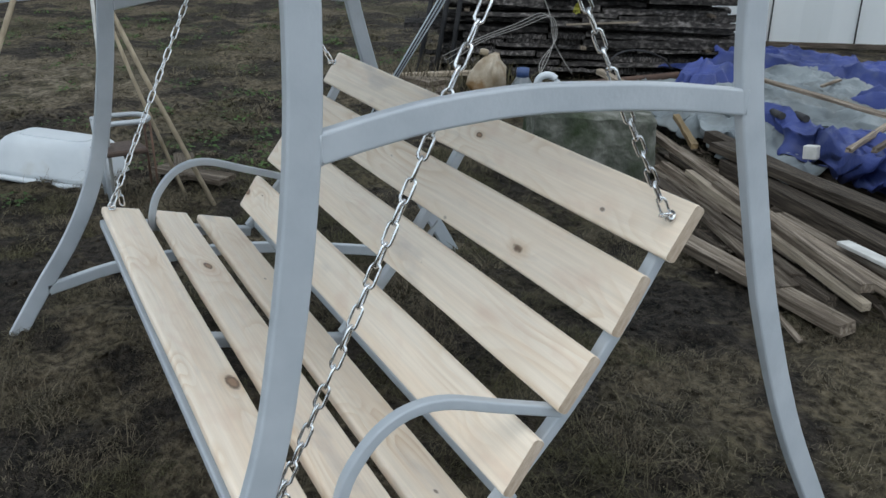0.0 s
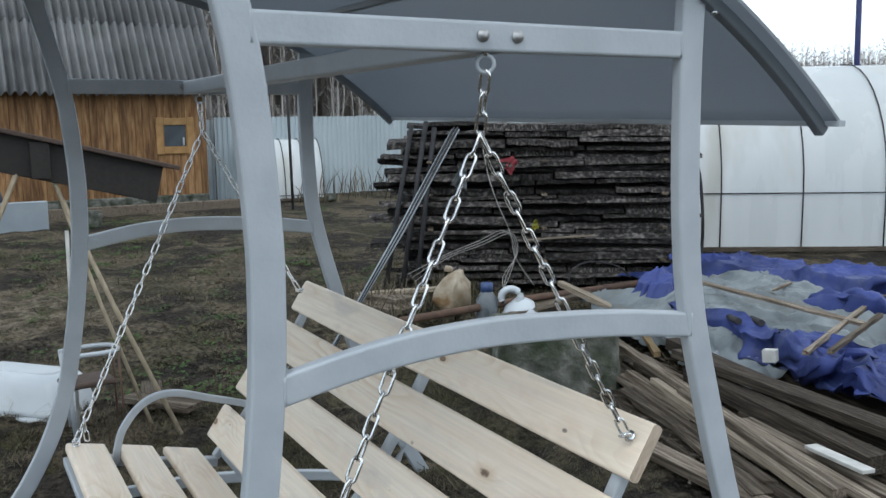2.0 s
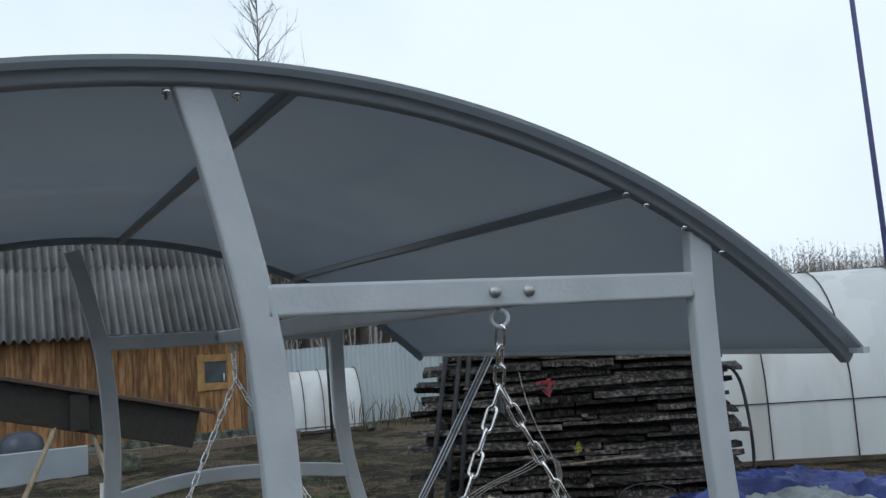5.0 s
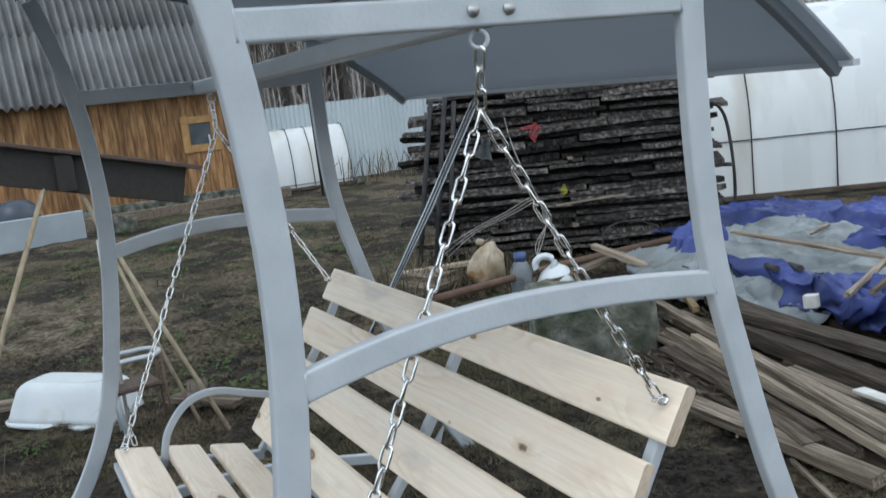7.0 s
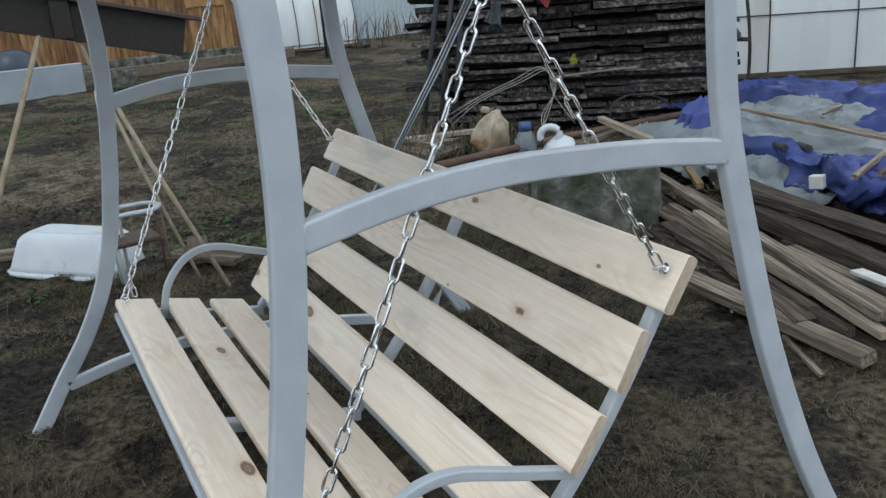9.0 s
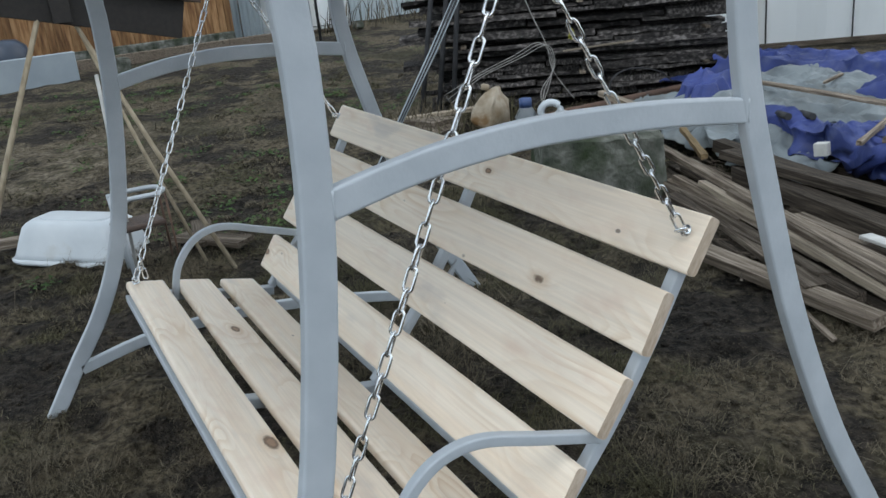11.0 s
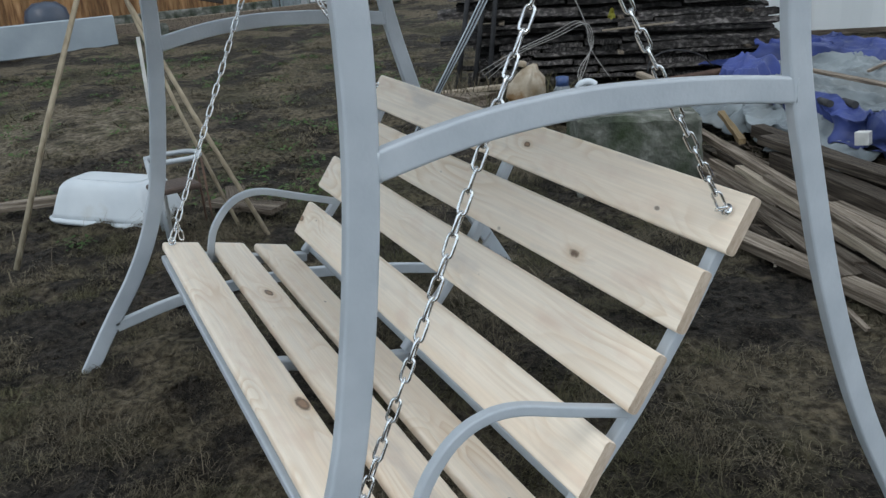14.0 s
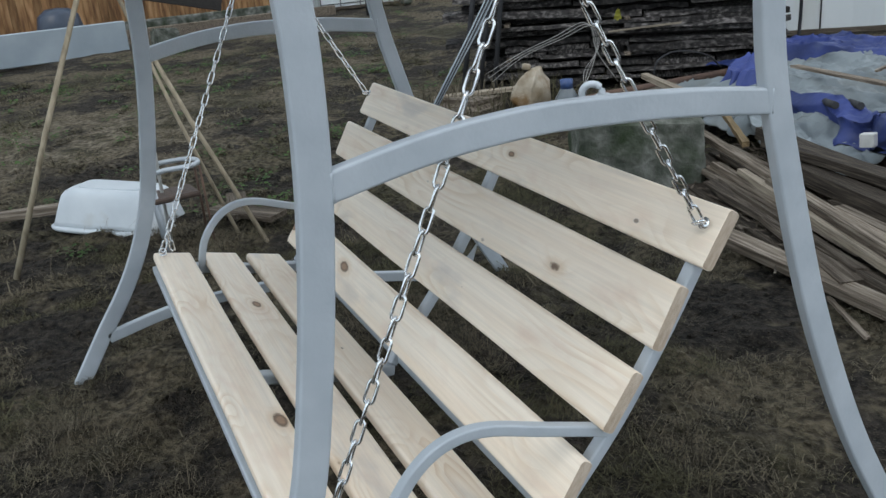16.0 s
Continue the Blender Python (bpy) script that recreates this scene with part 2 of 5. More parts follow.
OFFWHITE = mat("dirty_white_paint", [(0.36, 0.36, 0.345), (0.52, 0.52, 0.50)], scale=14, rough=0.7, bump=0.2)
CANOPY = mat("tinted_polycarbonate", [(0.24, 0.265, 0.29), (0.29, 0.315, 0.34)], scale=1.4, rough=0.17, bump=0.012, bump_scale=4)
SOIL = turf("damp_soil_and_old_grass")
GRASS = blades("dry_grass")
GREEN = mat("green_weeds", [(0.035, 0.065, 0.02), (0.07, 0.12, 0.035)], scale=3, rough=0.8, bump=0.0, spec=0.2)
OLDWOOD = mat("weathered_board", [(0.068, 0.053, 0.040), (0.165, 0.134, 0.105), (0.31, 0.265, 0.214)], scale=5, rough=0.88, bump=0.8, bump_scale=14, stretch=(0.7, 13, 13), spread=0.40, spec=0.15, blotch=((0.050, 0.037, 0.027), 1.2, 0.57), detail=10)
DARKWOOD = mat("black_weathered_slab", [(0.010, 0.009, 0.009), (0.042, 0.038, 0.036), (0.165, 0.15, 0.142)], scale=4, rough=0.85, bump=0.9, bump_scale=12, stretch=(2.4, 8, 8), spread=0.75, spec=0.2)
DAMPWOOD = mat("dark_damp_board", [(0.024, 0.019, 0.015), (0.070, 0.057, 0.045), (0.15, 0.124, 0.098)], scale=6, rough=0.88, bump=0.7, bump_scale=12, stretch=(0.7, 18, 18), spread=0.35, spec=0.15, detail=10)
PALEWOOD = mat("sawn_board", [(0.14, 0.112, 0.08), (0.29, 0.24, 0.18), (0.36, 0.305, 0.235)], scale=6, rough=0.82, bump=0.5, bump_scale=12, stretch=(0.7, 20, 20), spread=0.2, blotch=((0.12, 0.095, 0.07), 2.0, 0.6), detail=10)
SHEDWOOD = mat("stained_wall_board", [(0.105, 0.052, 0.026), (0.225, 0.122, 0.056), (0.34, 0.205, 0.105)], scale=3.0, rough=0.8, bump=0.3, bump_scale=8, stretch=(5, 5, 0.7), spread=0.28, spec=0.2)
FRAMEWOOD = mat("varnished_frame", [(0.26, 0.14, 0.045), (0.38, 0.22, 0.085)], scale=6, rough=0.5)
SLATE = mat("fibre_cement_sheet", [(0.14, 0.145, 0.15), (0.24, 0.245, 0.25)], scale=1.6, rough=0.9, bump=0.3, bump_scale=20, spread=0.14, blotch=((0.12, 0.125, 0.12), 0.8, 0.58), spec=0.15)
FENCE = mat("profiled_sheet", [(0.36, 0.42, 0.45), (0.44, 0.50, 0.53)], scale=0.7, rough=0.45, bump=0.03, spread=0.05)
FILM = mat("milky_polycarbonate", [(0.68, 0.72, 0.735), (0.84, 0.865, 0.875)], scale=0.8, rough=0.28, bump=0.06, bump_scale=3, stretch=(2, 2, 0.35), blotch=((0.60, 0.595, 0.545), 0.9, 0.54))
RIB = mat("dark_steel", [(0.022, 0.023, 0.025), (0.05, 0.05, 0.053)], scale=8, rough=0.75, bump=0.1, spec=0.2)
RUST = mat("rusty_steel", [(0.06, 0.036, 0.028), (0.135, 0.08, 0.055)], scale=10, rough=0.85, bump=0.3)
TARP = mat("blue_tarpaulin", [(0.016, 0.027, 0.10), (0.044, 0.066, 0.24)], scale=3, rough=0.55, bump=0.5, bump_scale=14, spec=0.35, blotch=((0.085, 0.105, 0.20), 5.0, 0.56))
SHEET = mat("faded_grey_sheet", [(0.085, 0.102, 0.112), (0.215, 0.245, 0.256)], scale=3.2, rough=0.55, bump=0.5, bump_scale=12, blotch=((0.11, 0.115, 0.105), 1.9, 0.53))
CONCRETE = mat("mossy_concrete", [(0.035, 0.042, 0.032), (0.11, 0.115, 0.098), (0.24, 0.24, 0.222)], scale=8, rough=0.95, bump=0.8, bump_scale=34, blotch=((0.03, 0.042, 0.022), 3.2, 0.5), spec=0.15, detail=12)
WHITE = mat("white_plastic", [(0.45, 0.495, 0.535), (0.58, 0.62, 0.65)], scale=3, rough=0.35, bump=0.05, blotch=((0.44, 0.45, 0.44), 5.0, 0.60))
POLE = mat("peeled_pole", [(0.22, 0.18, 0.12), (0.38, 0.325, 0.235)], scale=9, rough=0.8, bump=0.3, stretch=(3, 3, 0.8), blotch=((0.12, 0.095, 0.07), 5.0, 0.6))
BARK = mat("bare_bark", [(0.10, 0.085, 0.075), (0.24, 0.22, 0.20)], scale=4, rough=0.9, bump=0.3, stretch=(2, 2, 0.6), spread=0.35)
BIRCH = mat("birch_bark", [(0.26, 0.25, 0.24), (0.46, 0.44, 0.42)], scale=3, rough=0.85, bump=0.2, stretch=(1, 1, 3), spread=0.25)
# near-black tone that carries the shade on the trough's sides and underside
SHADEPLANK = mat("shaded_plank", [(0.010, 0.008, 0.007), (0.026, 0.021, 0.018)], scale=5, rough=0.6, bump=0.3, stretch=(0.6, 7, 7))
CABLE = mat("pale_cable", [(0.20, 0.195, 0.185), (0.34, 0.33, 0.315)], scale=9, rough=0.6, bump=0.0)
GLASS = mat("window_glass", [(0.035, 0.045, 0.055), (0.07, 0.085, 0.10)], scale=2, rough=0.15, bump=0.0)
YELLOWED = mat("yellowed_canister", [(0.22, 0.165, 0.10), (0.46, 0.41, 0.33)], scale=7, rough=0.5, bump=0.3, blotch=((0.15, 0.085, 0.03), 6.0, 0.47))
RED = mat("red_rag", [(0.36, 0.05, 0.065), (0.56, 0.13, 0.15)], scale=12, rough=0.8, bump=0.2)
YELLOW = mat("yellow_rag", [(0.30, 0.29, 0.03), (0.46, 0.44, 0.08)], scale=9, rough=0.8, bump=0.2)
BLUEPAINT = mat("dark_blue_paint", [(0.035, 0.04, 0.13), (0.05, 0.06, 0.18)], scale=5, rough=0.5)
BATTEN = mat("yellow_brown_batten", [(0.10, 0.07, 0.035), (0.21, 0.15, 0.08)], scale=7, rough=0.8, bump=0.3, stretch=(0.7, 12, 12), spec=0.2)
BROWN = mat("brown_board", [(0.050, 0.034, 0.027), (0.095, 0.064, 0.050)], scale=8, rough=0.7, bump=0.3, stretch=(0.6, 7, 7))
DULL = mat("dull_grey_cladding", [(0.22, 0.26, 0.29), (0.31, 0.35, 0.38)], scale=2, rough=0.6)
NAVY = mat("dark_blue_plastic", [(0.02, 0.03, 0.05), (0.035, 0.05, 0.08)], scale=4, rough=0.4)
BLUECAP = mat("blue_plastic", [(0.03, 0.06, 0.16), (0.04, 0.08, 0.20)], scale=5, rough=0.5)
CLEAR = mat("cloudy_plastic", [(0.08, 0.095, 0.105), (0.16, 0.18, 0.195)], scale=9, rough=0.3)


def let_light_through(m, color, share):
    """Mixes in light that comes through the sheet from its other side."""
    n, l = m.node_tree.nodes, m.node_tree.links
    t = n.new("ShaderNodeBsdfTranslucent")
    t.inputs["Color"].default_value = (*color, 1)
    mx = n.new("ShaderNodeMixShader")
    mx.inputs["Fac"].default_value = share
    out = n["Material Output"]
    l.new(n["Principled BSDF"].outputs["BSDF"], mx.inputs[1])
    l.new(t.outputs["BSDF"], mx.inputs[2])
    l.new(mx.outputs["Shader"], out.inputs["Surface"])


let_light_through(CANOPY, (0.50, 0.54, 0.585), 0.46)
let_light_through(FILM, (0.80, 0.83, 0.85), 0.35)


# ---- helpers for meshes ----
def part(name, bm, material, parent=None, label=""):
    """Links a bmesh as one mesh object under a thing or a part."""
    me = bpy.data.meshes.new(name)
    bm.normal_update()
    bm.to_mesh(me)
    bm.free()
    ob = new(name, me)
    for m in material if isinstance(material, (list, tuple)) else (material,):
        me.materials.append(m)
    ob.parent = parent
    if label:
        ob["label"] = label
    return ob


def again(name, ob, m, parent):
    """Another object on the same mesh."""
    o = new(name, ob.data)
    o.parent = parent
    o.matrix_basis = m
    return o


def thing(name, label, category, group="", kind="", at=None):
    e = new(name)
    e.empty_display_size = 0.1
    if at is not None:
        e.matrix_basis = at
    return tagged(e, label, category, group, kind)


def block(sx, sy, sz, bevel=0.004, segs=1, jitter=0.0):
    bm = bmesh.new()
    bmesh.ops.create_cube(bm, size=1.0)
    for v in bm.verts:
        v.co = Vector((v.co.x * sx, v.co.y * sy, v.co.z * sz))
        if jitter:
            v.co += Vector([random.uniform(-jitter, jitter) for _ in range(3)])
    if bevel > 0:
        bmesh.ops.bevel(bm, geom=bm.edges[:], offset=bevel, segments=segs, affect="EDGES")
    return bm


def smooth_line(pts, n):
    """A smooth line through the points, n steps."""
    p = [Vector(q) for q in pts]
    p = [p[0] * 2 - p[1]] + p + [p[-1] * 2 - p[-2]]
    out = []
    for i in range(n + 1):
        u = i / n * (len(p) - 3)
        k = min(int(u), len(p) - 4)
        f = u - k
        a, b, c, d = p[k:k + 4]
        out.append(0.5 * (2 * b + (c - a) * f + (2 * a - 5 * b + 4 * c - d) * f * f + (3 * b - a - 3 * c + d) * f ** 3))
    return out


def square_tube(path, w, t, side=Vector((1, 0, 0)), chamfer=0.006, bm=None):
    """A rectangular tube along a path; t thick along side, w wide across it, with rounded edges."""
    bm = bm or bmesh.new()
    prof = []
    for sa, sb, start in ((1, 1, 90), (1, -1, 0), (-1, -1, -90), (-1, 1, -180)):
        for k in range(4):
            ang = radians(start - 30 * k)
            prof.append((sa * (w / 2 - chamfer) + chamfer * math.cos(ang), sb * (t / 2 - chamfer) + chamfer * math.sin(ang)))
    n = len(prof)
    rings = []
    for i, p in enumerate(path):
        d = (path[min(i + 1, len(path) - 1)] - path[max(i - 1, 0)]).normalized()
        s = (side - d * side.dot(d)).normalized()
        nrm = s.cross(d)
        rings.append([bm.verts.new(p + nrm * a + s * b) for a, b in prof])
    for r, q in zip(rings, rings[1:]):
        for k in range(n):
            bm.faces.new((r[k], r[(k + 1) % n], q[(k + 1) % n], q[k]))
    bm.faces.new(rings[0][::-1])
    bm.faces.new(rings[-1])
    return bm


def round_tube(path, radius, sides=8, taper=None, bm=None):
    bm = bm or bmesh.new()
    rings = []
    up = Vector((0.31, 0.17, 0.93))
    for i, p in enumerate(path):
        d = (path[min(i + 1, len(path) - 1)] - path[max(i - 1, 0)]).normalized()
        s = d.cross(up if abs(d.dot(up)) < 0.95 else Vector((1, 0, 0))).normalized()
        q = d.cross(s)
        r = radius * (1 if taper is None else 1 + (taper - 1) * i / (len(path) - 1))
        rings.append([bm.verts.new(p + (s * math.cos(2 * math.pi * k / sides) + q * math.sin(2 * math.pi * k / sides)) * r) for k in range(sides)])
    for a, b in zip(rings, rings[1:]):
        for k in range(sides):
            f = bm.faces.new((a[k], a[(k + 1) % sides], b[(k + 1) % sides], b[k]))
            f.smooth = True
    bm.faces.new(rings[0][::-1])
    bm.faces.new(rings[-1])
    return bm


def lathe(profile, sides=20):
    """Turned about z: profile of (radius, height)."""
    bm = bmesh.new()
    rings = [[bm.verts.new((r * math.cos(2 * math.pi * k / sides), r * math.sin(2 * math.pi * k / sides), z)) for k in range(sides)] for r, z in profile]
    for a, b in zip(rings, rings[1:]):
        for k in range(sides):
            bm.faces.new((a[k], a[(k + 1) % sides], b[(k + 1) % sides], b[k])).smooth = True
    bm.faces.new(rings[0][::-1])
    bm.faces.new(rings[-1])
    return bm


def from_arrays(name, verts, faces, material):
    me = bpy.data.meshes.new(name)
    me.from_pydata(verts, [], faces)
    me.materials.append(material)
    return new(name, me)


# ---- ground: one sheet to the horizon, uneven near the swing ----
def ground_z(x, y):
    d = math.hypot(x - 1.5, y)
    amp = 0.03 if d < 12 else 0.12
    h = amp * noise.noise((x * 0.9, y * 0.9, 3.1)) + 0.034 * noise.noise((x * 4.1, y * 4.1, 7.7)) + (0.026 * noise.noise((x * 8.5, y * 8.5, 1.3)) + 0.012 * noise.noise((x * 19, y * 19, 5.1)) if d < 6 else 0.0)
    return h - 0.02


def build_ground():
    def axis(lo, hi):
        a = list(np.arange(lo, hi, 0.034))
        left, right, step = [], [], 0.2
        x = lo
        while x > -900:
            x -= step
            left.append(x)
            step *= 1.22
        x, step = a[-1], 0.2
        while x < 900:
            x += step
            right.append(x)
            step *= 1.22
        return left[::-1] + a + right
    xs, ys = axis(-1.0, 6.5), axis(-4.0, 2.6)
    verts = [(x, y, ground_z(x, y)) for x in xs for y in ys]
    m = len(ys)
    faces = [(i * m + j, (i + 1) * m + j, (i + 1) * m + j + 1, i * m + j + 1) for i in range(len(xs) - 1) for j in range(m - 1)]
    ob = from_arrays("ground", verts, faces, SOIL)
    ob.data.polygons.foreach_set("use_smooth", [True] * len(ob.data.polygons))
    return tagged(ob, "dark damp garden soil with matted old grass", "ground", kind="structure")


build_ground()


def build_grass():
    """Matted dry blades in lying tufts, denser in patches; single bent strips."""
    rng = np.random.default_rng(5)
    verts, faces = [], []
    for _ in range(16000):
        near = rng.random() < 0.72
        cx, cy = (rng.uniform(-0.9, 4.2), rng.uniform(-2.6, 2.2)) if near else (rng.uniform(2.0, 12.0), rng.uniform(-4.5, 2.8))
        dens = 0.8 * noise.noise((cx * 1.3, cy * 1.3, 31.0)) + 0.9 * noise.noise((cx * 3.4, cy * 3.4, 4.0))
        dens -= sum(0.6 * max(0.0, 1 - math.hypot(cx - p[0], cy - p[1]) / q) for p, q in MUD)
        if rng.random() > 0.52 + dens * 1.9:
            continue
        comb = rng.uniform(0, 6.283)
        r = rng.uniform(0.03, 0.11)
        tall = rng.uniform(0.6, 1.3) * (1.0 + 0.5 * dens)
        hump = rng.uniform(0.0, 0.022)
        for _ in range(int(rng.integers(18, 46))):
            rad, ang = r * math.sqrt(rng.random()), rng.uniform(0, 6.283)
            x, y = cx + rad * math.cos(ang), cy + rad * math.sin(ang)
            z = ground_z(x, y)
            a = comb + rng.normal(0, 1.1)
            ln = tall * (rng.uniform(0.014, 0.042) if rng.random() < 0.97 else rng.uniform(0.06, 0.14))
            tilt = rng.uniform(0.15, 0.9)
            w = rng.uniform(0.0007, 0.0018) * (1 if near else 2.4)
            dx, dy = math.cos(a), math.sin(a)
            k = len(verts)
            bend = rng.uniform(-0.7, 0.7)
            for s, hgt in ((0, 0), (0.5, 0.8), (1, 0.6)):
                px = x + (dx - dy * bend * s) * ln * s
                py = y + (dy + dx * bend * s) * ln * s
                pz = z - 0.002 + ln * tilt * hgt + hump * (1 - rad / r)
                ww = w * (1 - 0.6 * s)
                verts.append((px - dy * ww, py + dx * ww, pz))
                verts.append((px + dy * ww, py - dx * ww, pz))
            faces += [(k, k + 1, k + 3, k + 2), (k + 2, k + 3, k + 5, k + 4)]
    return tagged(from_arrays("dry_grass", verts, faces, GRASS), "matted dry yellow-brown grass lying on the soil", "grass", kind="stuff")


build_grass()


def build_clods():
    """Loose crumbs of earth, low and uneven."""
    rng = np.random.default_rng(15)
    verts, faces = [], []
    base = [(math.cos(a) * q, math.sin(a) * q, z) for q, z in ((1.0, -0.25), (0.8, 0.35)) for a in np.arange(0, 6.28, 6.2832 / 6)] + [(0, 0, 0.6)]
    tris = [(i, (i + 1) % 6, 6 + (i + 1) % 6, 6 + i) for i in range(6)] + [(6 + i, 6 + (i + 1) % 6, 12) for i in range(6)]
    for _ in range(15000):
        x, y = rng.uniform(-0.9, 6.0), rng.uniform(-2.8, 2.4)
        if rng.random() > 0.4 - 1.3 * noise.noise((x * 1.3, y * 1.3, 31.0)):
            continue
        s = 0.004 + 0.022 * rng.random() ** 3
        z = ground_z(x, y)
        k = len(verts)
        jit = rng.uniform(0.6, 1.35, (13, 3))
        turn = rng.uniform(0, 6.283)
        ct, st = math.cos(turn), math.sin(turn)
        for (vx, vy, vz), (jx, jy, jz) in zip(base, jit):
            vx, vy = vx * jx, vy * jy
            verts.append((x + s * (vx * ct - vy * st), y + s * (vx * st + vy * ct), z + s * vz * jz))
        faces += [tuple(k + q for q in f) for f in tris]
    return tagged(from_arrays("soil_clods", verts, faces, SOIL), "loose crumbs of dark damp soil", "soil", kind="stuff")


build_clods()


def build_weeds():
    rng = np.random.default_rng(8)
    verts, faces = [], []
    for c in range(420):
        x, y = rng.uniform(3.5, 15), rng.uniform(-5.5, 2.5)
        if rng.random() > 0.5 + 1.2 * noise.noise((x * 0.6, y * 0.6, 21.0)):
            continue
        r = rng.uniform(0.05, 0.22)
        for b in range(45):
            a, d = rng.uniform(0, 6.283), r * math.sqrt(rng.random())
            px, py = x + d * math.cos(a), y + d * math.sin(a)
            pz = ground_z(px, py) + rng.uniform(0.01, 0.05)
            s = rng.uniform(0.008, 0.02)
            h = rng.uniform(0, 6.283)
            k = len(verts)
            u = Vector((math.cos(h), math.sin(h), rng.uniform(-0.3, 0.5))) * s
            v = Vector((-math.sin(h), math.cos(h), rng.uniform(-0.3, 0.5))) * s * 0.7
            p = Vector((px, py, pz))
            verts += [tuple(p - u), tuple(p + v), tuple(p + u), tuple(p - v)]
            faces.append((k, k + 1, k + 2, k + 3))
    return tagged(from_arrays("weeds", verts, faces, GREEN), "low green spring weeds in small patches", "weeds", kind="stuff")


build_weeds()


# ---- the garden swing frame ----
FAR = 2.200          # from one end frame to the other
TUBE = 0.060
FRONT = [(0.586, 2.15), (0.542, 2.0), (0.486, 1.75), (0.464, 1.5), (0.462, 1.36), (0.468, 1.22), (0.483, 1.07), (0.507, 0.90), (0.548, 0.68), (0.612, 0.49), (0.70, 0.32), (0.81, 0.16), (0.94, -0.04)]
BACK = [(-0.457, 1.935), (-0.450, 1.78), (-0.450, 1.6), (-0.455, 1.45), (-0.468, 1.30), (-0.494, 1.17), (-0.532, 1.03), (-0.587, 0.84), (-0.638, 0.69), (-0.715, 0.50), (-0.805, 0.31), (-0.925, 0.10), (-1.00, -0.03)]


def swing_stand():
    root = thing("swing_stand", "grey-painted welded steel stand of a garden swing on soil", "swing frame")
    for face in (0.0, FAR):
        cx = face + 0.015
        line = lambda pts, n: smooth_line([(cx, y, z) for y, z in pts], n)
        part("post", square_tube(line(FRONT, 44), TUBE, 0.03), PAINT, root)
        part("post", square_tube(line(BACK, 44), TUBE, 0.03), PAINT, root)
        part("top_beam", square_tube([Vector((cx, 0.475, 1.795)), Vector((cx, -0.440, 1.795))], 0.054, 0.028), PAINT, root)
        part("side_rail", square_tube(line([(0.460, 1.206), (0.316, 1.234), (0.20, 1.249), (0.05, 1.256), (-0.10, 1.250), (-0.272, 1.236), (-0.480, 1.208)], 24), 0.054, 0.028), PAINT, root)
        part("foot_rail", square_tube(line([(0.80, 0.135), (0.5, 0.19), (0.1, 0.19), (-0.3, 0.13), (-0.7, 0.04), (-0.98, -0.04)], 24), 0.045, 0.03), PAINT, root)
        # weld beads where the beam meets the posts
        for y, z in ((0.473, 1.795), (-0.419, 1.795), (0.441, 1.209), (-0.467, 1.211)):
            bead = [Vector((cx - 0.0135, y, z + 0.025 * s)) for s in (-1, -0.5, 0, 0.5, 1)]
            part("weld", round_tube(bead, 0.0028, 6), PAINT, root)
    part("long_beam", square_tube([Vector((0.03, 0.028, 1.792)), Vector((FAR, 0.028, 1.792))], 0.055, 0.05, Vector((0, 0, 1))), PAINT, root)
    bolt = lathe([(0.0, 0.009), (0.0085, 0.009), (0.0085, 0.003), (0.0118, 0.003), (0.0118, 0.0)], 12)
    bolt = part("bolt", bolt, DULLZINC, root, "galvanised bolt with a washer")
    bolt.matrix_basis = pose(0, 0.055, 1.796, 0, -90, 0)
    again("bolt", bolt, pose(0, -0.018, 1.796, 0, -90, 0), root)
    again("bolt", bolt, pose(FAR, 0.055, 1.796, 0, -90, 0), root)
    again("bolt", bolt, pose(FAR, -0.018, 1.796, 0, -90, 0), root)
    return root


swing_stand()

ARC_Y, ARC_Z, ARC_R = 0.516, 0.150, 2.020
RISE = 0.016         # the roof climbs a little towards the far end


def arc(y, drop=0.0):
    return ARC_Z + math.sqrt((ARC_R - drop) ** 2 - (y - ARC_Y) ** 2)


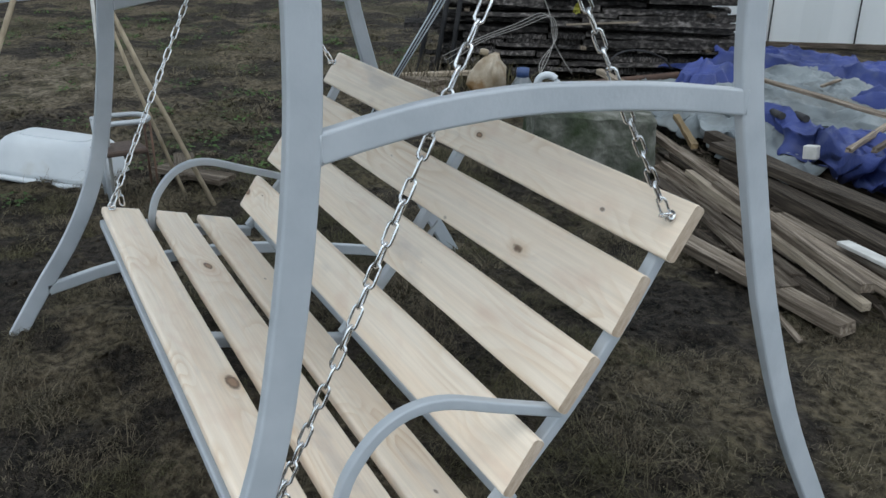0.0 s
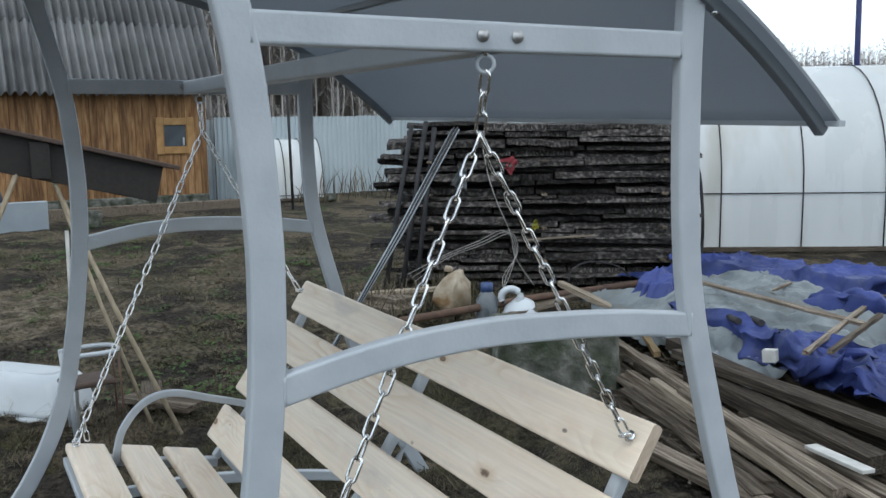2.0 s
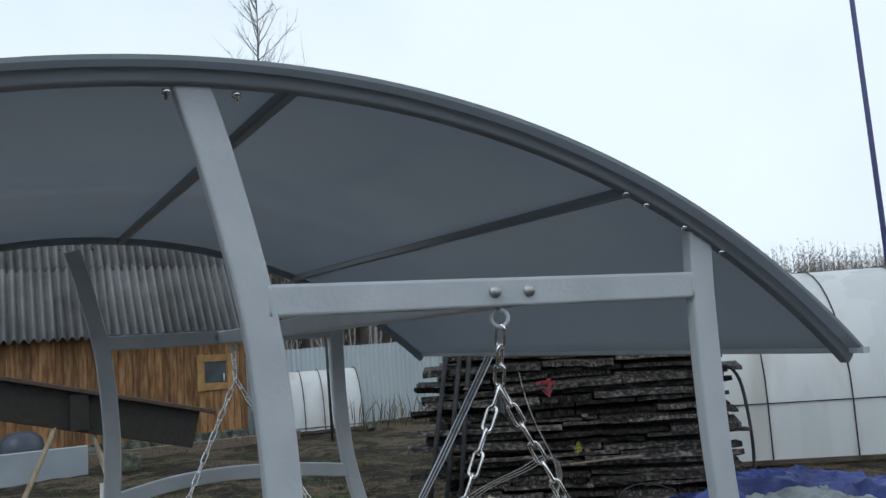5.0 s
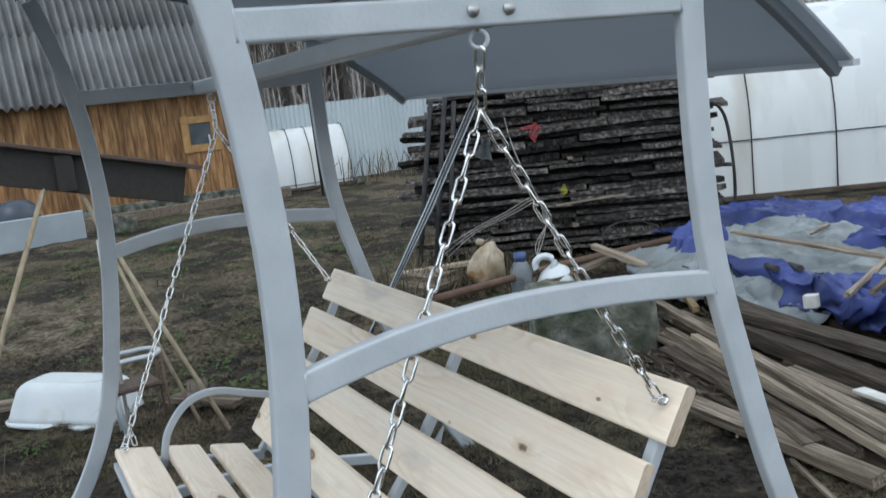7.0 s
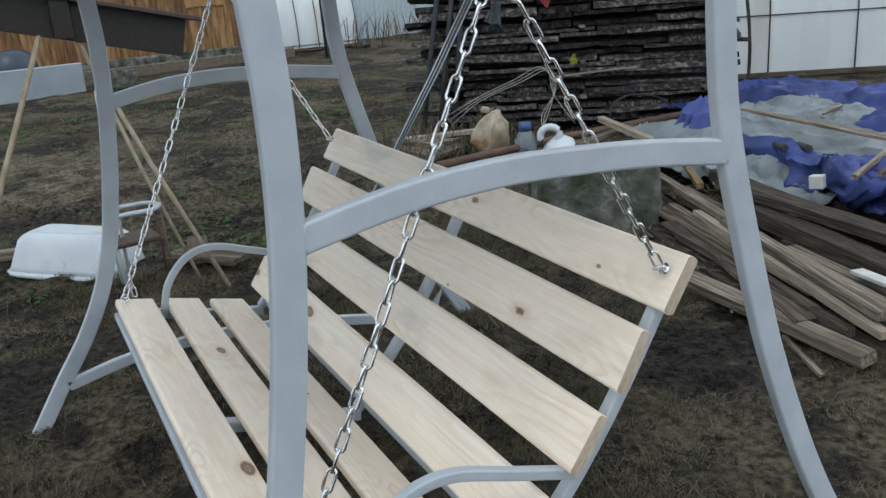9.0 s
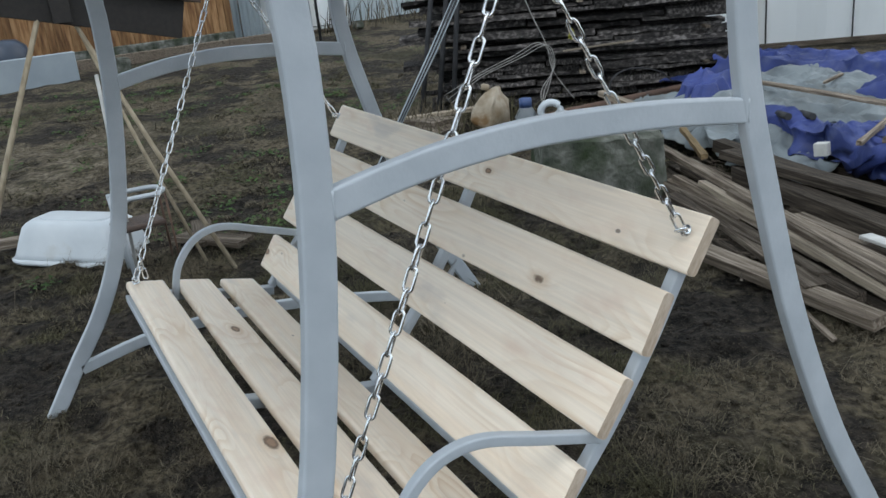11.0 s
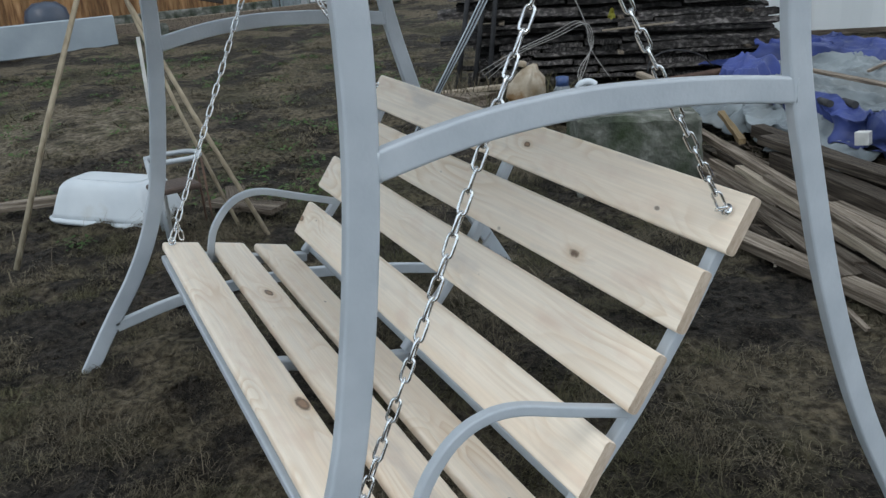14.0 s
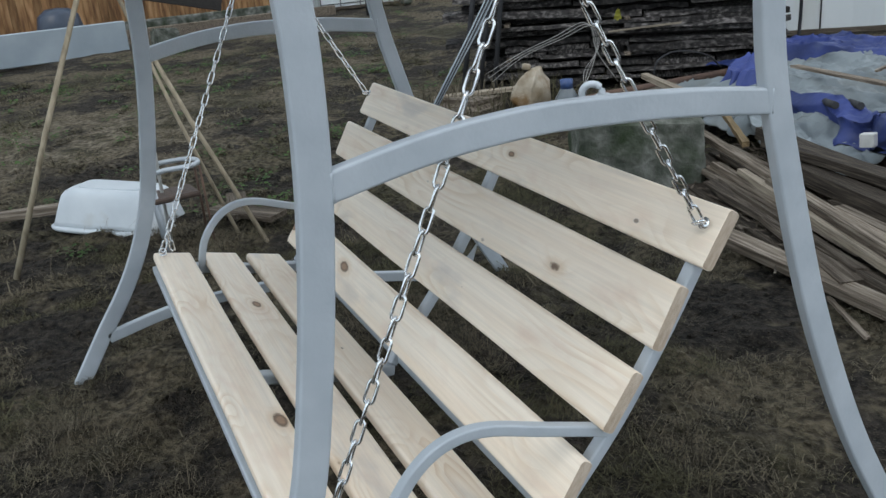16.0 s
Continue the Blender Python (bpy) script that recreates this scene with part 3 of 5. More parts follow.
def canopy():
    root = thing("swing_canopy", "arched dark grey polycarbonate roof bolted to the swing posts", "canopy")
    ys = [-0.855 + 2.35 * i / 60 for i in range(61)]
    bm = bmesh.new()
    rows = []
    for y in ys:
        n = Vector((0, y - ARC_Y, arc(y) - ARC_Z)).normalized()
        p = Vector((0, y, arc(y)))
        rows.append([bm.verts.new((x, (p + n * h).y, (p + n * h).z + RISE * x)) for h in (0.0, 0.008) for x in (-0.045, FAR + 0.095)])
    for a, b in zip(rows, rows[1:]):
        bm.faces.new((a[0], b[0], b[1], a[1])).smooth = True
        bm.faces.new((a[2], a[3], b[3], b[2])).smooth = True
        bm.faces.new((a[0], a[2], b[2], b[0]))
        bm.faces.new((a[1], b[1], b[3], a[3]))
    bm.faces.new((rows[0][0], rows[0][1], rows[0][3], rows[0][2]))
    bm.faces.new((rows[-1][0], rows[-1][2], rows[-1][3], rows[-1][1]))
    part("sheet", bm, CANOPY, root)
    for cx in (0.0, FAR + 0.025):
        part("arch_tube", square_tube([Vector((cx, y, arc(y, 0.014) + RISE * cx)) for y in ys], 0.026, 0.026, chamfer=0.004), CANOPY, root, "thin dark grey arch tube")
    for y in (-0.28, 0.415, 1.2):
        z = arc(y, 0.016)
        part("purlin", square_tube([Vector((0.0, y, z)), Vector((FAR + 0.025, y, z + RISE * FAR))], 0.022, 0.022, Vector((0, 0, 1)), 0.004), CANOPY, root)
    for y in (-0.86, 1.5):
        z = arc(y) + 0.003
        part("edge_profile", square_tube([Vector((-0.05, y, z)), Vector((FAR + 0.1, y, z + RISE * FAR))], 0.022, 0.014, Vector((0, 0, 1)), 0.003), PAINT, root, "pale grey edge profile")
    # clips and nuts that hold the arches to the posts and purlins
    nut = part("nut", lathe([(0.0, 0.0), (0.008, 0.0), (0.008, 0.007), (0.004, 0.007), (0.004, 0.016), (0.0, 0.016)], 6), ZINC, root, "zinc nut on a screw end")
    first = True
    for face in (0.0, FAR + 0.025):
        for y in (0.625, 0.515, -0.405, -0.50, -0.26, -0.31):
            z = arc(y, 0.014) - 0.022 + RISE * face
            m = pose(face - 0.006, y, z, 180 if y > -0.2 else 0, 0, 0)
            if first:
                nut.matrix_basis = m
                first = False
            else:
                again("nut", nut, m, root)
    return root


canopy()

# ---- the bench ----
BENCH0, BENCH1 = 0.048, 2.180
SLATS = [((-0.414, 0.988), (-0.340, 0.873)), ((-0.289, 0.846), (-0.216, 0.717)), ((-0.170, 0.683), (-0.085, 0.566)), ((-0.041, 0.507), (0.040, 0.386)),
         ((0.076, 0.338), (0.214, 0.372)), ((0.252, 0.382), (0.388, 0.415)), ((0.432, 0.426), (0.573, 0.456))]


def slat_mesh(length, width, thick):
    """A planed board with rounded long edges and end-grain faces, slightly cupped."""
    bm = bmesh.new()
    r, seg = 0.009, 3
    prof = []
    for cx, cz, a0 in ((width / 2 - r, thick / 2 - r, 0), (-width / 2 + r, thick / 2 - r, 90), (-width / 2 + r, -thick / 2 + r, 180), (width / 2 - r, -thick / 2 + r, 270)):
        for k in range(seg + 1):
            a = radians(a0 + 90 * k / seg)
            prof.append((cx + r * math.cos(a), cz + r * math.sin(a)))
    rings = []
    stations = [-length / 2, -length / 2 + 0.004] + [length * (i / 12 - 0.5) for i in range(1, 12)] + [length / 2 - 0.004, length / 2]
    for i, x in enumerate(stations):
        s = 0.985 if i in (0, len(stations) - 1) else 1.0
        wob = 0.0012 * math.sin(x * 5.0 + width * 90)
        rings.append([bm.verts.new((x, a * s + wob, b * s)) for a, b in prof])
    n = len(prof)
    for a, b in zip(rings, rings[1:]):
        for k in range(n):
            bm.faces.new((a[k], b[k], b[(k + 1) % n], a[(k + 1) % n])).smooth = True
    for f in (bm.faces.new(rings[0]), bm.faces.new(rings[-1][::-1])):
        f.material_index = 1
    return bm


def bench():
    root = thing("swing_bench", "hanging bench of pale planed pine slats on a grey-painted steel frame", "bench")
    mid = (BENCH0 + BENCH1) / 2
    for i, ((y0, z0), (y1, z1)) in enumerate(SLATS):
        a, b = Vector((0, y0, z0)), Vector((0, y1, z1))
        w = (b - a).length
        u = (b - a).normalized()
        up = Vector((1, 0, 0)).cross(u)
        if up.z < 0:
            up = -up
        c = (a + b) / 2 - up * 0.0155
        v = up.cross(Vector((1, 0, 0)))
        m = Matrix(((1, 0, 0, mid + (0.0, 0.004, -0.003, 0.002, 0.0, 0.003, -0.002)[i]), (0, v.y, up.y, c.y), (0, v.z, up.z, c.z), (0, 0, 0, 1)))
        o = part("slat", slat_mesh(BENCH1 - BENCH0, w, 0.031), (PINE, PINE_END), root, "planed pine board with knots")
        o.matrix_basis = m
    # steel frames under the slats
    back = [(-0.436, 0.950), (-0.378, 0.857), (-0.288, 0.708), (-0.165, 0.532), (-0.035, 0.380), (0.022, 0.312)]
    seat = [(0.02, 0.292), (0.2, 0.324), (0.4, 0.373), (0.545, 0.405)]
    for x in (0.112, 1.05, 2.12):
        part("back_bar", square_tube(smooth_line([(x, y, z) for y, z in back], 18), 0.030, 0.034), PAINT, root)
        part("seat_bar", square_tube(smooth_line([(x, y, z) for y, z in seat], 10), 0.036, 0.04), PAINT, root)
    for x in (1.05, 2.12):
        bm = bmesh.new()
        tri = [(-0.296, 0.645), (-0.246, 0.51), (-0.17, 0.51)]
        lo = [bm.verts.new((x - 0.02, y, z)) for y, z in tri]
        hi = [bm.verts.new((x - 0.012, y, z)) for y, z in tri]
        bm.faces.new(lo[::-1])
        bm.faces.new(hi)
        for k in range(3):
            bm.faces.new((lo[k], lo[(k + 1) % 3], hi[(k + 1) % 3], hi[k]))
        part("gusset", bm, PAINT, root)
    part("long_bar", square_tube([Vector((0.09, -0.01, 0.325)), Vector((2.14, -0.01, 0.325))], 0.03, 0.03, Vector((0, 0, 1))), PAINT, root)
    part("long_bar", square_tube([Vector((0.07, 0.570, 0.392)), Vector((2.16, 0.570, 0.392))], 0.036, 0.03, Vector((0, 0, 1))), PAINT, root)
    arm = [(0.410, 0.39), (0.400, 0.452), (0.376, 0.522), (0.318, 0.594), (0.250, 0.630), (0.165, 0.631), (0.041, 0.590), (-0.08, 0.550), (-0.125, 0.534)]
    for x, dz in ((0.085, 0.0), (2.095, -0.022)):
        part("armrest", square_tube(smooth_line([(x, y, z + dz) for y, z in arm], 36), 0.026, 0.026, chamfer=0.005), PAINT, root, "bent grey steel armrest")
    return root


bench()


# ---- chains ----
def link_mesh(pitch, wire, width):
    bm = bmesh.new()
    h = pitch / 2 + wire * 0.5
    r = (width - wire) / 2
    line = []
    for a in range(0, 181, 36):
        line.append((r * math.cos(radians(a)), h - r + r * math.sin(radians(a))))
    for a in range(180, 361, 36):
        line.append((r * math.cos(radians(a)), -h + r + r * math.sin(radians(a))))
    rings = []
    n = len(line)
    for i, (x, z) in enumerate(line):
        p, q = line[i - 1], line[(i + 1) % n]
        d = Vector((q[0] - p[0], 0, q[1] - p[1])).normalized()
        nrm = Vector((d.z, 0, -d.x))
        rings.append([bm.verts.new(Vector((x, 0, z)) + (nrm * math.cos(k * math.pi / 3) + Vector((0, 1, 0)) * math.sin(k * math.pi / 3)) * wire / 2) for k in range(6)])
    for i in range(n):
        a, b = rings[i], rings[(i + 1) % n]
        for k in range(6):
            bm.faces.new((a[k], b[k], b[(k + 1) % 6], a[(k + 1) % 6])).smooth = True
    return bm


def ring_mesh(radius, wire, n=18):
    bm = bmesh.new()
    rings = []
    for i in range(n):
        a = 2 * math.pi * i / n
        d = Vector((math.cos(a), 0, math.sin(a)))
        rings.append([bm.verts.new(d * radius + (d * math.cos(k * math.pi / 4) + Vector((0, 1, 0)) * math.sin(k * math.pi / 4)) * wire / 2) for k in range(8)])
    for i in range(n):
        for k in range(8):
            bm.faces.new((rings[i][k], rings[(i + 1) % n][k], rings[(i + 1) % n][(k + 1) % 8], rings[i][(k + 1) % 8])).smooth = True
    return bm


def run_of_links(root, first, a, b, pitch, sag=0.0):
    """Links from a to b, each turned a quarter against the last."""
    a, b = Vector(a), Vector(b)
    n = max(1, round((b - a).length / pitch))
    step = (b - a) / n
    for i in range(n):
        f = (i + 0.5) / n
        c = a + step * (i + 0.5) + Vector((0, 0, -sag * 4 * f * (1 - f)))
        d = (step + Vector((0, 0, -sag * 4 * (1 - 2 * f) / n))).normalized()
        q = d.to_track_quat("Z", "Y").to_matrix().to_4x4()
        m = Matrix.Translation(c) @ q @ pose(0, 0, 0, 0, 0, 38 + 90 * (i % 2) + random.uniform(-14, 14)) @ Matrix.Diagonal((1, 1, step.length / pitch, 1))
        if first.get("placed"):
            again("link", first["link"], m, root)
        else:
            first["link"].matrix_basis = m
            first["placed"] = True


def chain(x_top, x_low, side, shift=0.0):
    root = thing("hanging_chain", "bright galvanised chain in a V between top beam and bench", "chain", "chains that carry the bench")
    P = 0.042
    first = {"link": part("link", link_mesh(P, 0.0066, 0.0245), ZINC, root)}
    eye = part("eye_bolt", ring_mesh(0.0155, 0.008), PAINT, root, "grey-painted eye bolt under the beam")
    eye.matrix_basis = pose(x_top, 0.040 + shift, 1.748, 0, 0, 60)
    part("eye_shank", round_tube([Vector((x_top, 0.040 + shift, 1.762)), Vector((x_top, 0.040 + shift, 1.79))], 0.006), ZINC, root)
    top, split = (x_top, 0.040 + shift, 1.734), (x_top + side * 0.035, 0.030 + 0.7 * shift, 1.624)
    run_of_links(root, first, top, split, P)
    fl, bl = (x_low, 0.540, 0.470), (x_low, -0.362, 0.962)
    run_of_links(root, first, split, fl, P, 0.006)
    run_of_links(root, first, split, bl, P, 0.006)
    # loose tail by the front eye
    tail = Vector(fl) + Vector((side * 0.012, -0.03, 0.075))
    run_of_links(root, first, tail, tail + Vector((0, -0.008, -0.075)), P)
    for (x, y, z), tilt in ((fl, 12), (bl, -58)):
        r = part("eye_ring", ring_mesh(0.0135, 0.006, 14), ZINC, root, "zinc eye screw in the slat")
        r.matrix_basis = pose(x, y, z - 0.004, 0, 0, 70) @ pose(0, 0, 0, tilt, 0, 0)
        w = part("washer", lathe([(0.0, 0.0), (0.014, 0.0), (0.014, 0.003), (0.0, 0.003)], 14), ZINC, root)
        n = Vector((0, 0.0, 1)) if tilt > 0 else Vector((0, 0.85, 0.53))
        w.matrix_basis = Matrix.Translation(Vector((x, y, z)) - n * 0.017) @ n.to_track_quat("Z", "Y").to_matrix().to_4x4()
    return root


chain(0.016, 0.085, 1)
chain(FAR + 0.015, 2.135, -1, -0.05)


# ---- far side of the garden: shed, fence, small tunnel, low wall ----
def shed():
    root = thing("wooden_shed", "brown-stained board shed with waved grey roof and small window", "shed")
    X, Y0, Y1, EAVE = 18.0, -4.15, 5.0, 2.42
    wall = part("wall", block(0.12, Y1 - Y0, EAVE, 0.01), SHEDWOOD, root)
    wall.matrix_basis = pose(X + 0.12, (Y0 + Y1) / 2, EAVE / 2 - 0.02)
    side = part("wall", block(5.0, 0.12, EAVE, 0.01), SHEDWOOD, root)
    side.matrix_basis = pose(X + 2.62, Y0 + 0.06, EAVE / 2 - 0.02)
    rear = part("wall", block(0.12, Y1 - Y0, EAVE, 0.01), SHEDWOOD, root)
    rear.matrix_basis = pose(X + 5.1, (Y0 + Y1) / 2, EAVE / 2 - 0.02)
    # small window with a wide frame
    win = part("window", block(0.03, 0.5, 0.44, 0.0), GLASS, root, "small dark window pane")
    win.matrix_basis = pose(X - 0.005, -3.49, 1.44)
    for dy, dz, sy, sz in ((-0.32, 0, 0.15, 0.78), (0.32, 0, 0.15, 0.78), (0, 0.30, 0.49, 0.15), (0, -0.30, 0.49, 0.15)):
        f = part("window_frame", block(0.06, sy, sz, 0.008), FRAMEWOOD, win, "yellow varnished window frame")
        f.matrix_basis = pose(-0.03, dy, dz)
    c = part("candle", lathe([(0.0, 0.0), (0.02, 0.0), (0.018, 0.15), (0.0, 0.17)], 10), WHITE, win, "white bottle on the sill")
    c.matrix_basis = pose(-0.045, -0.17, -0.2)
    # roof: two courses of waved sheets a side
    ridge_x, ridge_z = X + 2.0, 5.35
    slope = Vector((ridge_x - (X - 0.35), 0, ridge_z - (EAVE - 0.12)))
    L = slope.length
    W, H = 1.05, L / 2 + 0.1
    def sheet(flip):
        bm = bmesh.new()
        nw = 6 * 8
        lo, hi, lo2, hi2 = [], [], [], []
        for i in range(nw + 1):
            y = W * i / nw
            w = 0.070 * math.sin(2 * math.pi * i / 8)
            lo.append(bm.verts.new((0, y, w)))
            hi.append(bm.verts.new((H, y, w)))
            lo2.append(bm.verts.new((0, y, w - 0.008)))
            hi2.append(bm.verts.new((H, y, w - 0.008)))
        for i in range(nw):
            bm.faces.new((lo[i], hi[i], hi[i + 1], lo[i + 1])).smooth = True
            bm.faces.new((lo2[i], lo2[i + 1], hi2[i + 1], hi2[i])).smooth = True
            bm.faces.new((lo[i], lo[i + 1], lo2[i + 1], lo2[i]))
        return bm
    roof = part("roof", block(0.02, 0.02, 0.02, 0), RIB, root)
    roof.matrix_basis = pose(X + 2.0, 0, 5.2)
    ang = math.degrees(math.atan2(slope.z, slope.x))
    base = part("roof_sheet", sheet(False), SLATE, root, "waved grey fibre cement sheet")
    first = True
    for course in range(2):
        for k in range(10):
            o = base if first else new("roof_sheet", base.data)
            first = False
            o.parent = root
            d = slope.normalized() * (course * (H - 0.14))
            o.matrix_basis = pose(X - 0.35 + d.x, Y0 - 0.35 + k * 1.04, EAVE - 0.12 + d.z + 0.02 * course + 0.004 * (k % 2), 0, -ang, random.uniform(-0.4, 0.4))
    for k in range(10):
        o = new("roof_sheet", base.data)
        o.parent = root
        o.matrix_basis = pose(X + 4.35, Y0 - 0.35 + k * 1.04 + 1, EAVE - 0.12, 0, -ang, 180)
    # wall boards
    plank = part("wall_plank", block(0.03, 0.142, EAVE - 0.06, 0.004), SHEDWOOD, root)
    first = True
    k = 0
    y = Y0 + 0.07
    while y < Y1:
        m = pose(X - random.uniform(0.008, 0.022), y, EAVE / 2 - 0.03 + random.uniform(-0.02, 0.01))
        if not (-3.73 < y < -3.25):
            if first:
                plank.matrix_basis = m
                first = False
            else:
                again("wall_plank", plank, m, root)
        else:
            for zc, hh in ((0.54, 1.08), (2.06, 0.56)):
                o = part("wall_plank", block(0.03, 0.142, hh, 0.004), SHEDWOOD, root)
                o.matrix_basis = pose(X - 0.012, y, zc)
        y += 0.147
    base_board = part("plinth", block(0.1, Y1 - Y0, 0.22, 0.02), CONCRETE, root, "grey concrete plinth")
    base_board.matrix_basis = pose(X - 0.03, (Y0 + Y1) / 2, 0.08)
    return root


shed()


def fence():
    root = thing("metal_fence", "pale blue-grey profiled sheet metal fence", "fence", kind="structure")
    bm = bmesh.new()
    L, H = 1.15, 1.82
    prof = []
    for k in range(10):
        y = k * 0.115
        prof += [(y, 0.0), (y + 0.045, 0.0), (y + 0.06, 0.022), (y + 0.1, 0.022)]
    prof.append((L, 0.0))
    lo = [bm.verts.new((x, y, 0)) for y, x in prof]
    hi = [bm.verts.new((x, y, H)) for y, x in prof]
    lo2 = [bm.verts.new((x + 0.003, y, 0)) for y, x in prof]
    hi2 = [bm.verts.new((x + 0.003, y, H)) for y, x in prof]
    for i in range(len(prof) - 1):
        bm.faces.new((lo[i], hi[i], hi[i + 1], lo[i + 1]))
        bm.faces.new((lo2[i], lo2[i + 1], hi2[i + 1], hi2[i]))
        bm.faces.new((hi[i], hi2[i], hi2[i + 1], hi[i + 1]))
    s = part("panel", bm, FENCE, root)
    s.matrix_basis = pose(18.4, -5.6, 0)
    for k in range(1, 12):
        y = -5.6 - k * 1.145
        again("panel", s, pose(18.4, y, random.uniform(-0.02, 0.02)), root)
    again("panel", s, pose(18.5, -4.45, -0.05), root)
    for k in range(6):
        p = part("post", round_tube([Vector((18.5, -4.6 - 2.4 * k, -0.1)), Vector((18.5, -4.6 - 2.4 * k, 1.7))], 0.03), RIB, root)
    return root


fence()


def tunnel(at, radius, height, knee, length, rib_step, label, panes=True):
    """A tunnel greenhouse: milky sheets on arched ribs, upright to the knee rail. Its long side runs along local x, the inside towards local y."""
    root = thing("greenhouse", label, "greenhouse", at=at)
    prof = [(0.0, 0.0), (0.0, knee * 0.5), (0.0, knee)]
    hh = height - knee
    for a in range(10, 171, 10):
        prof.append((radius - radius * math.cos(radians(a)), knee + hh * math.sin(radians(a))))
    prof += [(2 * radius, knee), (2 * radius, 0.0)]
    n = int(length / rib_step)
    for k in range(n):
        bm = bmesh.new()
        ring = []
        for x in (k * rib_step + 0.004, (k + 0.5) * rib_step, (k + 1) * rib_step - 0.004):
            bulge = 0.012 if abs(x - (k + 0.5) * rib_step) < 0.01 else 0.0
            ring.append([bm.verts.new((x, y - (bulge if y < radius else -bulge), z)) for y, z in prof])
        for a, b in zip(ring, ring[1:]):
            for i in range(len(prof) - 1):
                bm.faces.new((a[i], b[i], b[i + 1], a[i + 1])).smooth = True
        part("sheet", bm, FILM, root)
    for k in range(n + 1):
        part("rib", round_tube([Vector((k * rib_step, y - 0.016 if y < radius else y + 0.016, z + 0.016)) for y, z in prof], 0.009, 6), RIB, root, "dark steel rib")
    part("knee_rail", round_tube([Vector((0, -0.018, knee)), Vector((n * rib_step, -0.018, knee))], 0.008, 6), RIB, root)
    part("base_rail", square_tube([Vector((0, -0.01, 0.03)), Vector((n * rib_step, -0.01, 0.03))], 0.06, 0.05, Vector((0, 1, 0))), DAMPWOOD, root, "dark weathered base board")
    for x in (0.0, n * rib_step):
        bm = bmesh.new()
        bm.faces.new([bm.verts.new((x, y, z)) for y, z in prof])
        e = bmesh.ops.extrude_face_region(bm, geom=bm.faces[:])
        for v in e["geom"]:
            if isinstance(v, bmesh.types.BMVert):
                v.co.x += 0.006
        part("end_sheet", bm, FILM, root)
    return root


tunnel(pose(7.08, -6.67, 0, 0, 0, -122.3), 1.5, 2.35, 0.73, 12.2, 1.0, "long milky polycarbonate tunnel greenhouse with dark ribs")
tunnel(pose(17.2, -4.75, 0.0, 0, 0, -98), 0.7, 1.32, 0.12, 1.68, 0.42, "small white film tunnel by the fence")


def low_wall():
    o = part("low_wall", block(0.12, 2.6, 0.5, 0.012), DULL, None)
    o.matrix_basis = pose(14.1, 0.75, 0.23, 0, 0, 4)
    tagged(o, "low pale grey metal-clad raised bed wall", "low wall")
    for x, y, s, r in ((14.3, -1.15, 0.42, 12), (16.6, -3.6, 0.30, 40), (16.8, -6.5, 0.22, 10)):
        b = part("stone_block", block(s * 0.7, s, s * 0.75, 0.03, 2, 0.02), CONCRETE, None)
        b.matrix_basis = pose(x, y, s * 0.3, 4, 3, r)
        tagged(b, "rough pale concrete block lying on the soil", "block", "loose blocks")
    k = part("kerb_board", block(0.14, 5.2, 0.2, 0.01), OLDWOOD, None)
    k.matrix_basis = pose(16.3, -2.2, 0.06, 0, 0, 3)
    tagged(k, "weathered grey edging board of a garden bed", "board")
    barrel = part("barrel", lathe([(0.26, 0.0), (0.34, 0.1), (0.40, 0.3), (0.34, 0.55), (0.2, 0.66), (0.0, 0.68)], 20), NAVY, None)
    barrel.matrix_basis = pose(16.2, 0.35, 0)
    tagged(barrel, "dark blue plastic water barrel", "barrel")
    posts = thing("metal_post", "thin grey steel post set in the soil", "post")
    part("pole", round_tube([Vector((15.6, -5.2, -0.1)), Vector((15.6, -5.16, 2.6))], 0.028), RIB, posts)


low_wall()


# ---- bare trees ----
def bare_tree(seed, height, spread, thin=0.06, limbs=16, material=BARK):
    rng = random.Random(seed)
    root = thing("bare_tree", "leafless tree with thin twigs behind the garden", "tree", "bare trees")
    line, p = [], Vector((0, 0, -0.2))
    for i in range(9):
        line.append(p.copy())
        p += Vector((rng.uniform(-0.12, 0.12), rng.uniform(-0.12, 0.12), height / 8))
    part("trunk", round_tube(line, thin * height * 0.16, 7, 0.12), material, root)
    bm = bmesh.new()
    for k in range(limbs):
        f = 0.25 + 0.72 * (k + rng.random()) / limbs
        i = min(int(f * 8), 7)
        b = line[i].lerp(line[i + 1], f * 8 - i)
        a = rng.uniform(0, 6.283)
        ln = spread * (1.15 - f) * rng.uniform(0.7, 1.2)
        d = Vector((math.cos(a), math.sin(a), rng.uniform(0.6, 1.5))).normalized()
        pts = [b + d * ln * s + Vector((0, 0, 0.25 * ln * s * s)) for s in (0, 0.35, 0.7, 1)]
        round_tube(pts, thin * height * 0.032, 4, 0.25, bm)
        for j in range(7):
            s = rng.uniform(0.25, 1.0)
            q = b + d * ln * s + Vector((0, 0, 0.25 * ln * s * s))
            a2 = rng.uniform(0, 6.283)
            d2 = (d + Vector((math.cos(a2), math.sin(a2), rng.uniform(0.0, 0.9))) * 0.8).normalized()
            l2 = ln * rng.uniform(0.25, 0.5)
            round_tube([q, q + d2 * l2 * 0.5, q + d2 * l2 + Vector((0, 0, 0.1 * l2))], thin * height * 0.012, 3, 0.3, bm)
    part("crown", bm, material, root)
    return root


